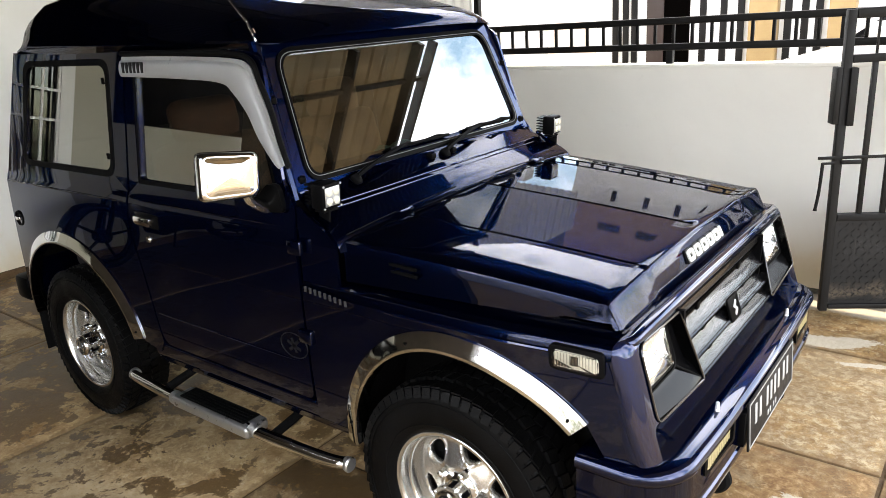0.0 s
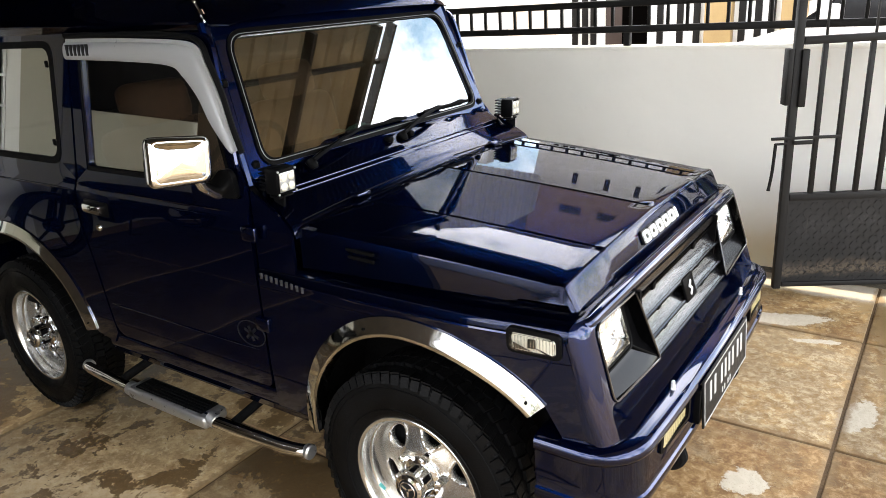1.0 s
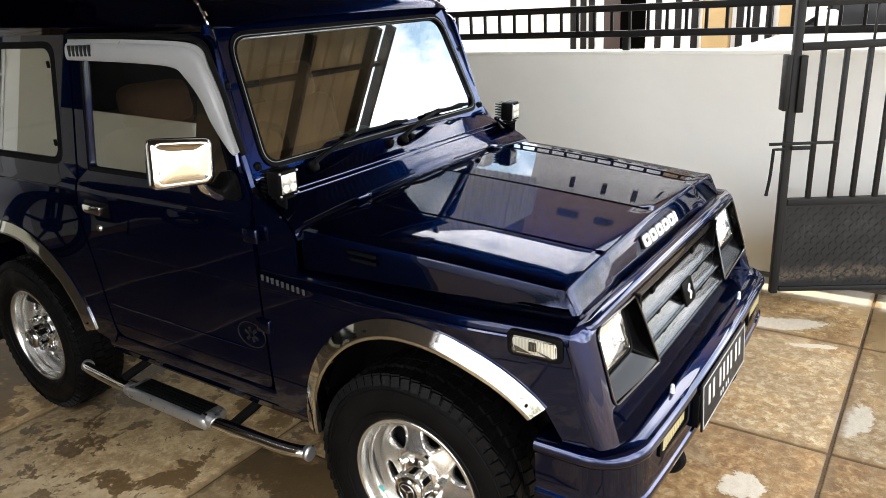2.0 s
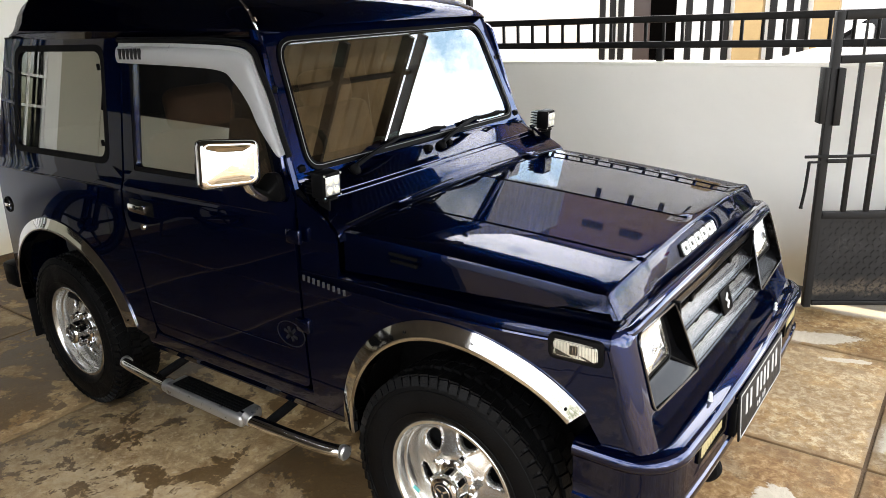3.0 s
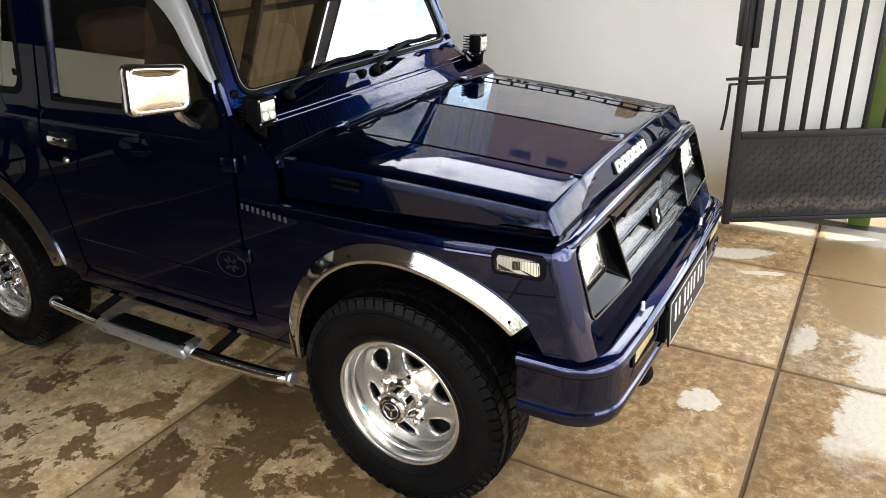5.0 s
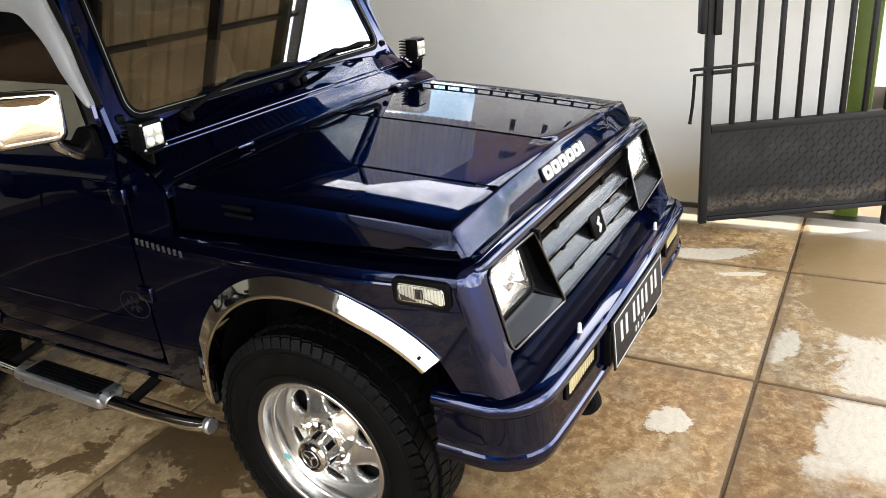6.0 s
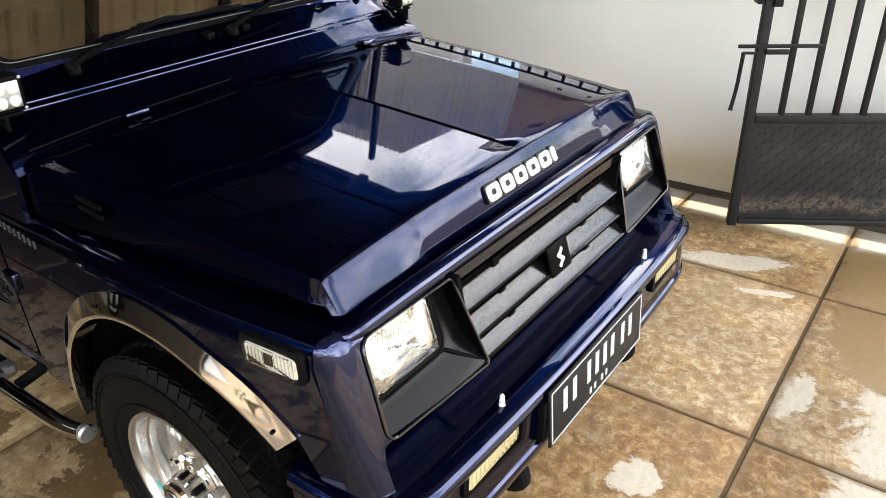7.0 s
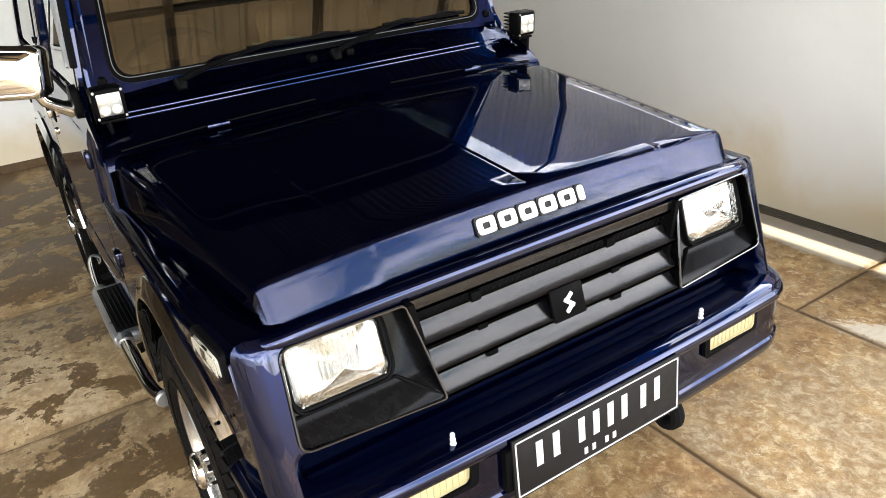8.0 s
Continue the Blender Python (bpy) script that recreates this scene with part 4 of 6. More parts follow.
    revolve(bm, [(0.064, -0.044), (0.063, -0.056), (0.056, -0.061), (0.0475, -0.064), (0.0465, -0.076), (0.0455, -0.100), (0.047, -0.103), (0.0465, -0.116), (0.043, -0.122), (0.035, -0.1255), (0.034, -0.122), (0.0001, -0.122)], 44)
    hub = part("hub_cap", bm, CHROME, w, "chrome locking hub")
    for k in range(6):
        part("hub_slot", boxes((-0.0085, 0.0085, -0.098, -0.068, 0.042, 0.0474), bevel=0.002, m=pose(0, 0, 0, 0, 60 * k, 0)), BLACK, hub)
    bm = bmesh.new()
    revolve(bm, [(0.0001, -0.1245), (0.030, -0.1245), (0.032, -0.122)], 32)
    face = part("hub_face", bm, PLATE, hub)
    bm = bmesh.new()
    tube(bm, [(0.025 * math.cos(a), -0.1250, 0.025 * math.sin(a)) for a in span(0, 2 * math.pi, 33)], 0.0016, 6, False)
    part("hub_ring", bm, ALLOY, hub)
    for k in range(3):
        part("hub_mark", boxes((-0.0035, 0.0035, -0.1260, -0.1240, 0.003, 0.021), bevel=0.0006, m=pose(0, 0, 0, 0, 120 * k, 0)), ALLOY, hub)
    for k in range(6):
        a = 60 * k + 20
        bm = bmesh.new()
        revolve(bm, [(0.0135, -0.045), (0.013, -0.072), (0.011, -0.080), (0.006, -0.084), (0.0001, -0.085)], 6, pose(0, 0, 0, 0, a, 0) @ pose(0, 0, 0.0745, 0, 0, 0))
        part("lug_nut", bm, CHROME, w)
    return w


wheel = wheel_parts()
wheel.matrix_basis = pose(0.0, -0.600, 0.350, 0, 57, 0)
copy_thing(wheel, pose(-2.03, -0.600, 0.350, 0, 0, 0))
copy_thing(wheel, pose(0.0, 0.600, 0.350, 0, 5, 180))
copy_thing(wheel, pose(-2.03, 0.600, 0.350, 0, 33, 180))
# teal valve tag on the front rim
part("valve_tag", boxes((-0.012, 0.012, -0.003, 0.003, -0.006, 0.006), bevel=0.002, m=pose(-0.125, -0.688, 0.292, 0, 30, 0)), TEAL, car)

# ---- side steps ----
for s in (-1, 1):
    bm = bmesh.new()
    tube(bm, spline([(-1.66, s * 0.690, 0.300), (-1.60, s * 0.706, 0.302), (-1.30, s * 0.725, 0.308), (-0.84, s * 0.728, 0.318), (-0.50, s * 0.722, 0.326), (-0.398, s * 0.704, 0.328)], 5), 0.0215, 16)
    step = part("side_step", bm, CHROME, car, "tubular chrome side step with a rubber tread")
    bm = bmesh.new()
    box(bm, -1.285, -0.835, s * 0.660, s * 0.760, 0.292, 0.338, 0.014, 3)
    part("step_pad", bm, GALV, step)
    part("rubber_tread", boxes((-1.250, -0.870, s * 0.668, s * 0.742, 0.334, 0.342), bevel=0.002), RUBBER, step)
    bm = bmesh.new()
    for i in range(5):
        y = s * (0.676 + i * 0.0145)
        box(bm, -1.24, -0.88, y - 0.003, y + 0.003, 0.341, 0.345, 0.001)
    part("tread_ribs", bm, RUBBER, step)
    for x in (-1.40, -0.76):
        bm = bmesh.new()
        tube(bm, [(x, s * 0.70, 0.312), (x, s * 0.55, 0.34), (x, s * 0.38, 0.40)], 0.017, 10)
        part("step_bracket", bm, DARK, step)
    for x in (-1.30, -0.828):
        bm = bmesh.new()
        tube(bm, [(x - 0.014, s * 0.7262, 0.309 + 0.02 * (x > -1)), (x + 0.014, s * 0.7262, 0.3095 + 0.02 * (x > -1) * 0.5)], 0.0265, 16)
        part("step_collar", bm, GALV, step)
    for x, d in ((-0.398, 1), (-1.66, -1)):
        bm = bmesh.new()
        y, z = s * (0.704 if d > 0 else 0.690), 0.328 if d > 0 else 0.300
        tube(bm, [(x - d * 0.012, y, z), (x + d * 0.006, y, z), (x + d * 0.011, y, z)], [0.0225, 0.0255, 0.020], 18)
        part("end_cap", bm, GALV, step)

# ---- door fittings on the visible side ----
s = -1
doors = [o for o in car.children if o.name.startswith("door")]
near = min(doors, key=lambda o: sum(v.co.y for v in o.data.vertices) / len(o.data.vertices))
hx, hz = -1.315, 1.008
part("handle_recess", slab(rounded([(hx - 0.075, hz - 0.026), (hx + 0.07, hz - 0.030), (hx + 0.072, hz + 0.024), (hx - 0.073, hz + 0.028)], 0.008), 1, -0.690, -0.7005, 0.002), BLACK, near)
part("handle", slab(rounded([(hx - 0.066, hz - 0.015), (hx + 0.035, hz - 0.019), (hx + 0.037, hz + 0.012), (hx - 0.064, hz + 0.016)], 0.008), 1, -0.696, -0.716, 0.004), CHROME, near, "chrome door handle")
bm = bmesh.new()
revolve(bm, [(0.0001, -0.006), (0.010, -0.006), (0.013, -0.002), (0.0135, 0.004)], 16, Matrix.Translation((-1.325, -0.700, 0.935)))
part("door_lock", bm, CHROME, near)
bm = bmesh.new()
revolve(bm, [(0.0001, -0.004), (0.026, -0.004), (0.030, -0.010), (0.034, -0.010), (0.038, 0.0), (0.038, 0.008)], 24, Matrix.Translation((-2.40, -0.692, 0.890)))
cap = part("fuel_filler", bm, BLACK, car)
bm = bmesh.new()
box(bm, -2.422, -2.378, -0.708, -0.698, 0.882, 0.898, 0.003)
part("filler_knob", bm, CHROME, cap)

# silver rain guard over the door window: a flat flange, then a bulged hood; plain dark bars where its lettering is
over = spline([(-1.395, 1.572), (-1.10, 1.568), (-0.80, 1.557), (-0.705, 1.538), (-0.672, 1.490), (-0.625, 1.408), (-0.590, 1.328), (-0.552, 1.255)], 6)
under = spline([(-1.392, 1.506), (-1.05, 1.498), (-0.834, 1.486), (-0.770, 1.455), (-0.705, 1.395), (-0.656, 1.325), (-0.585, 1.254), (-0.560, 1.246)], 6)
bm = bmesh.new()
rows = []
for a, b in zip(over, under):
    row = []
    for v, d in ((0.0, 0.008), (0.0, 0.012), (0.15, 0.013), (0.19, 0.017), (0.24, 0.0215), (0.40, 0.025), (0.62, 0.0265), (0.82, 0.025), (0.95, 0.0215), (1.0, 0.018), (0.97, 0.016)):
        x, z = a[0] + (b[0] - a[0]) * v, a[1] + (b[1] - a[1]) * v
        row.append((x, -(half_width(x, z) + d), z))
    rows.append(row)
loft(bm, rows, False)
bmesh.ops.solidify(bm, geom=bm.faces[:], thickness=0.002)
guard = part("rain_guard", bm, SILVER, near, "silver window rain guard")
bm = bmesh.new()
edge = spline([(-1.40, 1.582), (-1.10, 1.579), (-0.80, 1.570), (-0.695, 1.550), (-0.655, 1.49), (-0.605, 1.405), (-0.572, 1.325), (-0.535, 1.250)], 8)
tube(bm, [(p[0], -(half_width(p[0], p[1]) + 0.010), p[1]) for p in edge], 0.009, 8)
part("guard_edge", bm, GASKET, guard)
for k in range(6):
    x = -1.372 + k * 0.0235
    z = 1.536
    part("lettering_bar", boxes((x, x + 0.016, -(half_width(x, z) + 0.0280), -(half_width(x, z) + 0.0235), z - 0.018, z + 0.018), bevel=0.0008), PLATE, guard)
for k in range(9):
    x = -0.505 + k * 0.0205
    z = 0.893 - 0.002 * k
    part("fender_script_bar", boxes((x, x + 0.010, -0.7020, -0.6985, z - 0.009, z + 0.009), bevel=0.0008), SCRIPT, car)
# round transfer at the foot of the door
bm = bmesh.new()
c = (-0.585, 0.690)
tube(bm, [(c[0] + 0.062 * math.cos(a), -0.7025, c[1] + 0.042 * math.sin(a)) for a in span(0, 2 * math.pi, 25)], 0.0018, 6, False)
for a, w in ((20, 0.03), (70, 0.025), (140, 0.03)):
    box(bm, -w, w, -0.0015, 0.0015, -0.005, 0.005, m=pose(c[0], -0.7025, c[1], 0, a, 0))
part("door_transfer", bm, FAINT, near, "faint oval transfer")

# chrome wing mirror on the door
m = Matrix.Translation((-0.628, -0.812, 1.247)) @ pose(0, 0, 0, -4, -6, -24)
bm = bmesh.new()
rings = []
for x, k in ((-0.055, 0.93), (-0.048, 0.985), (-0.02, 1.0), (0.0, 0.985), (0.008, 0.965), (0.016, 0.90), (0.0185, 0.85), (0.0188, 0.80), (0.0165, 0.785), (0.0178, 0.75), (0.0225, 0.45), (0.0245, 0.02)):
    rings.append([m @ Vector((x, p[0] * k, p[1] * k)) for p in rounded([(-0.090, -0.070), (0.084, -0.064), (0.088, 0.066), (-0.086, 0.072)], 0.026)])
loft(bm, rings, True, True)
mirror = part("wing_mirror", bm, CHROME, near, "chrome wing mirror")
bm = bmesh.new()
box(bm, -0.059, -0.056, -0.080, 0.076, -0.058, 0.058, 0.001, m=m)
part("mirror_glass", bm, REFLECTOR, mirror)
bm = bmesh.new()
tube(bm, [(-0.630, -0.768, 1.195), (-0.632, -0.752, 1.165), (-0.640, -0.715, 1.140), (-0.645, -0.69, 1.130)], [0.013, 0.016, 0.018, 0.024], 12)
part("mirror_stalk", bm, CHROME, mirror)
part("mirror_foot", slab(rounded([(-0.72, 1.115), (-0.56, 1.115), (-0.575, 1.20), (-0.62, 1.20)], 0.02), 1, -0.676, -0.694, 0.003), BLACK, mirror)
for z in (0.735, 1.02):
    part("door_hinge", boxes((-0.548, -0.490, -0.712, -0.696, z - 0.022, z + 0.022), bevel=0.005), PAINT, near)


# ---- square work lamps on the scuttle ----
def work_lamp(y, turn):
    c = Matrix.Translation((-0.415, y, 1.168)) @ pose(0, 0, 0, 0, 4, turn)
    bm = boxes((-0.050, 0.0, -0.038, 0.038, -0.038, 0.038), bevel=0.007, m=c)
    pod = part("work_lamp", bm, BLACK, car, "small black square LED work lamp")
    for k in range(6):
        z = -0.028 + k * 0.0112
        part("cooling_fin", boxes((-0.080, -0.048, -0.032, 0.032, z - 0.002, z + 0.002), m=c), BLACK, pod)
    part("lamp_bowl", boxes((-0.002, 0.003, -0.028, 0.028, -0.028, 0.028), bevel=0.002, m=c), GALV, pod)
    for a in (-1, 1):
        for b in (-1, 1):
            bm = bmesh.new()
            revolve(bm, [(0.0125, 0.003), (0.011, 0.006), (0.006, 0.008), (0.0001, 0.0085)], 14, c @ pose(0.0, a * 0.0135, b * 0.0135, 0, 0, -90))
            part("led", bm, LED, pod)
            bm = bmesh.new()
            revolve(bm, [(0.0035, 0.0), (0.0035, 0.003), (0.0001, 0.0035)], 8, c @ pose(0.0, a * 0.0325, b * 0.0325, 0, 0, -90))
            part("corner_screw", bm, GALV, pod)
    bm = bmesh.new()
    sgn = -1 if y < 0 else 1
    for p in ((-0.045, -0.005, -0.062, -0.036), ):
        box(bm, p[0], p[1], -0.030, 0.030, p[2] + 0.014, p[3] - 0.004, 0.003, m=c)
    box(bm, -0.047, -0.003, sgn * 0.010 - 0.004, sgn * 0.010 + 0.004, -0.135, -0.04, 0.002, m=c)
    box(bm, -0.060, 0.002, sgn * 0.010 - 0.012, sgn * 0.010 + 0.006, -0.190, -0.110, 0.003, m=c)
    part("lamp_bracket", bm, BLACK, pod)
    bm = bmesh.new()
    tube(bm, spline([c @ Vector(p) for p in ((-0.05, 0.0, -0.02), (-0.085, 0.005 * sgn, -0.05), (-0.075, 0.015 * sgn, -0.12), (-0.055, 0.012 * sgn, -0.20))], 5), 0.004, 6)
    part("lamp_cable", bm, GASKET, pod)


work_lamp(-0.630, 0)
work_lamp(0.680, 4)

# ---- materials of the place ----
def nodes(m):
    t = m.node_tree
    return t, t.nodes, t.links, t.nodes["Principled BSDF"]


def noise_at(t, vec, scale, detail=6, rough=0.55, distort=0.0):
    n = t.nodes.new("ShaderNodeTexNoise")
    n.inputs["Scale"].default_value, n.inputs["Detail"].default_value = scale, detail
    n.inputs["Roughness"].default_value, n.inputs["Distortion"].default_value = rough, distort
    t.links.new(vec, n.inputs["Vector"])
    return n.outputs[0]


def ramp(t, val, a, b, to0=0.0, to1=1.0):
    r = t.nodes.new("ShaderNodeMapRange")
    r.interpolation_type = "SMOOTHSTEP"
    for k, v in zip(("From Min", "From Max", "To Min", "To Max"), (a, b, to0, to1)):
        r.inputs[k].default_value = v
    t.links.new(val, r.inputs["Value"])
    return r.outputs[0]


def mix(t, fac, a, b, mode="MIX"):
    n = t.nodes.new("ShaderNodeMix")
    n.data_type, n.blend_type = "RGBA", mode
    for sock, v in ((n.inputs[0], fac), (n.inputs[6], a), (n.inputs[7], b)):
        if isinstance(v, (float, int)):
            sock.default_value = v
        elif isinstance(v, tuple):
            sock.default_value = (*v, 1)
        else:
            t.links.new(v, sock)
    return n.outputs[2]


def calc(t, op, a, b=0.0):
    n = t.nodes.new("ShaderNodeMath")
    n.operation = op
    for sock, v in zip(n.inputs, (a, b)):
        if isinstance(v, (float, int)):
            sock.default_value = v
        else:
            t.links.new(v, sock)
    return n.outputs[0]


def concrete():
    """Old yard concrete: dry cement, ragged soaked patches, a golden muddy stretch before the car, pale cement spills,
    a sunlit band painted pale.
    """
    m = bpy.data.materials.new("stained_concrete")
    m.use_nodes = True
    t, n, l, p = nodes(m)
    g = n.new("ShaderNodeNewGeometry")
    pos = g.outputs["Position"]
    sep = n.new("ShaderNodeSeparateXYZ")
    l.new(pos, sep.inputs[0])
    x, y = sep.outputs[0], sep.outputs[1]
    big = noise_at(t, pos, 0.9, 3, 0.5, 0.4)
    mid = noise_at(t, pos, 4.6, 10, 0.68, 0.35)
    small = noise_at(t, pos, 11.0, 9, 0.74, 0.3)
    fine = noise_at(t, pos, 26, 8, 0.75, 0.4)
    grit = noise_at(t, pos, 190, 3, 0.6)
    wob = calc(t, "MULTIPLY", calc(t, "SUBTRACT", mid, 0.5), 0.5)
    veins = calc(t, "ABSOLUTE", calc(t, "SUBTRACT", noise_at(t, pos, 13, 6, 0.62, 1.6), 0.5))
    crazed = ramp(t, veins, 0.0, 0.030, 1.0, 0.0)
    xe = calc(t, "ADD", calc(t, "ADD", x, calc(t, "MULTIPLY", y, 0.30)), calc(t, "MULTIPLY", calc(t, "SUBTRACT", big, 0.5), 1.0))
    mud = ramp(t, xe, -0.10, 0.45)
    # dry cement and golden mud
    dry = mix(t, ramp(t, small, 0.36, 0.64), (0.255, 0.165, 0.078), (0.420, 0.298, 0.156))
    dry = mix(t, ramp(t, fine, 0.52, 0.66, 0.0, 0.6), dry, (0.52, 0.405, 0.250))
    gold = mix(t, ramp(t, small, 0.38, 0.60), (0.150, 0.078, 0.026), (0.320, 0.200, 0.082))
    gold = mix(t, ramp(t, fine, 0.50, 0.62, 0.0, 0.75), gold, (0.44, 0.35, 0.205))
    gold = mix(t, calc(t, "MULTIPLY", crazed, ramp(t, mid, 0.40, 0.60, 0.15, 0.70)), gold, (0.080, 0.044, 0.018))
    base = mix(t, mud, dry, gold)
    # broad pale cement fields and rusty ones
    field = noise_at(t, pos, 2.3, 6, 0.62, 0.6)
    base = mix(t, calc(t, "MULTIPLY", ramp(t, field, 0.52, 0.64, 0.0, 0.62), ramp(t, fine, 0.36, 0.56, 0.35, 1.0)), base, (0.43, 0.335, 0.205))
    base = mix(t, calc(t, "MULTIPLY", ramp(t, field, 0.47, 0.37, 0.0, 0.60), ramp(t, small, 0.62, 0.42, 0.3, 1.0)), base, (0.165, 0.080, 0.024))
    # the slabs ahead of the car: a paler one beyond the joint, a rusty one before it
    ahead = ramp(t, calc(t, "ADD", x, wob), 0.25, 0.45)
    paler = calc(t, "MULTIPLY", ahead, calc(t, "MULTIPLY", ramp(t, y, 0.565, 0.58), ramp(t, calc(t, "ADD", y, wob), 1.42, 1.30)))
    base = mix(t, calc(t, "MULTIPLY", paler, ramp(t, mid, 0.34, 0.58, 0.10, 0.58)), base, mix(t, ramp(t, fine, 0.38, 0.62), (0.235, 0.150, 0.066), (0.52, 0.425, 0.275)))
    rusty = calc(t, "MULTIPLY", ahead, calc(t, "MULTIPLY", ramp(t, y, 0.575, 0.56), ramp(t, calc(t, "ADD", y, wob), -0.30, -0.05)))
    base = mix(t, calc(t, "MULTIPLY", rusty, ramp(t, mid, 0.62, 0.40, 0.15, 0.70)), base, mix(t, ramp(t, fine, 0.38, 0.62), (0.125, 0.056, 0.015), (0.32, 0.190, 0.080)))
    # soaked patches
    soak = calc(t, "ADD", calc(t, "MULTIPLY", big, 0.34), calc(t, "ADD", calc(t, "MULTIPLY", mid, 0.62), calc(t, "MULTIPLY", small, 0.25)))
    soaked = ramp(t, soak, 0.580, 0.602)
    soaked = calc(t, "MULTIPLY", soaked, ramp(t, fine, 0.34, 0.46, 0.45, 1.0))
    soaked = calc(t, "MULTIPLY", soaked, ramp(t, mud, 0.2, 0.9, 1.0, 0.35))
    base = mix(t, calc(t, "MULTIPLY", soaked, 0.92), base, mix(t, fine, (0.058, 0.030, 0.010), (0.130, 0.076, 0.030)))
    # floor out of view round the parked motorcycle, darkened so the door mirrors black
    darkened = calc(t, "MULTIPLY", ramp(t, calc(t, "ADD", y, calc(t, "MULTIPLY", wob, 1.6)), -1.30, -1.38), ramp(t, calc(t, "ADD", x, calc(t, "MULTIPLY", wob, 1.6)), -1.20, -1.32))
    base = mix(t, calc(t, "MULTIPLY", darkened, 0.9), base, mix(t, fine, (0.030, 0.018, 0.009), (0.062, 0.038, 0.020)))
    # wet silt by the gate
    wet = ramp(t, calc(t, "ADD", calc(t, "ADD", x, calc(t, "MULTIPLY", y, 0.26)), wob), 1.30, 1.36)
    wet = calc(t, "MULTIPLY", wet, ramp(t, calc(t, "ADD", y, wob), 0.98, 1.06))
    base = mix(t, calc(t, "MULTIPLY", wet, 0.9), base, mix(t, mid, (0.20, 0.125, 0.052), (0.27, 0.185, 0.090)))
    # spilt cement: two pools, a splash by the bumper's corner; with them a pale streaked patch
    spill = None
    for cx, cy, rx, ry, turn in ((0.50, 1.60, 0.24, 0.075, 0.35), (0.955, 0.83, 0.060, 0.135, -0.25), (0.68, 0.22, 0.075, 0.065, 0.0), (0.72, 1.43, 0.10, 0.022, 0.3)):
        dx, dy = calc(t, "SUBTRACT", x, cx), calc(t, "SUBTRACT", y, cy)
        c, sn = math.cos(turn), math.sin(turn)
        u = calc(t, "DIVIDE", calc(t, "ADD", calc(t, "MULTIPLY", dx, c), calc(t, "MULTIPLY", dy, sn)), rx)
        v = calc(t, "DIVIDE", calc(t, "SUBTRACT", calc(t, "MULTIPLY", dy, c), calc(t, "MULTIPLY", dx, sn)), ry)
        d = calc(t, "ADD", calc(t, "SQRT", calc(t, "ADD", calc(t, "MULTIPLY", u, u), calc(t, "MULTIPLY", v, v))), calc(t, "MULTIPLY", calc(t, "SUBTRACT", small, 0.5), 2.4))
        one = ramp(t, d, 1.06, 0.92)
        spill = one if spill is None else calc(t, "MAXIMUM", spill, one)
    sm = calc(t, "MULTIPLY", ramp(t, calc(t, "ADD", x, wob), 1.10, 1.14), ramp(t, calc(t, "ADD", y, wob), 1.02, 0.97))
    sm = calc(t, "MULTIPLY", sm, calc(t, "MULTIPLY", ramp(t, calc(t, "ADD", x, wob), 2.4, 2.2), ramp(t, calc(t, "ADD", y, wob), 0.05, 0.25)))
    sm = calc(t, "MULTIPLY", sm, ramp(t, small, 0.30, 0.42, 0.35, 1.0))
    strokes = n.new("ShaderNodeTexWave")
    strokes.inputs["Scale"].default_value, strokes.inputs["Distortion"].default_value = 9, 14
    strokes.inputs["Detail"].default_value = 4
    l.new(pos, strokes.inputs["Vector"])
    spill = calc(t, "MAXIMUM", spill, sm)
    base = mix(t, calc(t, "MULTIPLY", spill, 0.92), base, mix(t, calc(t, "MULTIPLY", calc(t, "ADD", calc(t, "MULTIPLY", strokes.outputs[1], 0.25), fine), 0.9), (0.38, 0.335, 0.255), (0.52, 0.465, 0.37)))
    # pale band along the wall: the sunlit strip's whiteness put into the colour
    edge = ramp(t, calc(t, "ADD", y, calc(t, "MULTIPLY", wob, 0.3)), 1.97, 2.03, 0.0, 0.75)
    base = mix(t, edge, base, (0.42, 0.395, 0.35))
    base = mix(t, ramp(t, grit, 0.30, 0.42, 0.45, 0.0), base, (0.09, 0.06, 0.035))
    gen = n.new("ShaderNodeTexCoord")
    gsep = n.new("ShaderNodeSeparateXYZ")
    l.new(gen.outputs["Generated"], gsep.inputs[0])
    rim = calc(t, "MINIMUM", calc(t, "MINIMUM", gsep.outputs[0], calc(t, "SUBTRACT", 1.0, gsep.outputs[0])), calc(t, "MINIMUM", gsep.outputs[1], calc(t, "SUBTRACT", 1.0, gsep.outputs[1])))
    rim = calc(t, "ADD", rim, calc(t, "MULTIPLY", calc(t, "SUBTRACT", small, 0.5), 0.12))
    silt = ramp(t, rim, 0.030, 0.006, 0.0, 0.75)
    base = mix(t, silt, base, mix(t, fine, (0.115, 0.066, 0.026), (0.25, 0.165, 0.082)))
    l.new(base, p.inputs["Base Color"])
    damp = calc(t, "MAXIMUM", calc(t, "MULTIPLY", soaked, 0.55), calc(t, "MULTIPLY", wet, 0.55))
    l.new(ramp(t, damp, 0.0, 1.0, 0.75, 0.22), p.inputs["Roughness"])
    p.inputs["Specular IOR Level"].default_value = 0.35
    b = n.new("ShaderNodeBump")
    b.inputs["Strength"].default_value, b.inputs["Distance"].default_value = 0.55, 0.006
    h = calc(t, "ADD", calc(t, "MULTIPLY", mid, 0.6), calc(t, "ADD", calc(t, "MULTIPLY", small, 0.5), calc(t, "ADD", calc(t, "MULTIPLY", fine, 0.4), calc(t, "MULTIPLY", grit, 0.2))))
    h = calc(t, "MULTIPLY", h, ramp(t, wet, 0.0, 1.0, 1.0, 0.15))
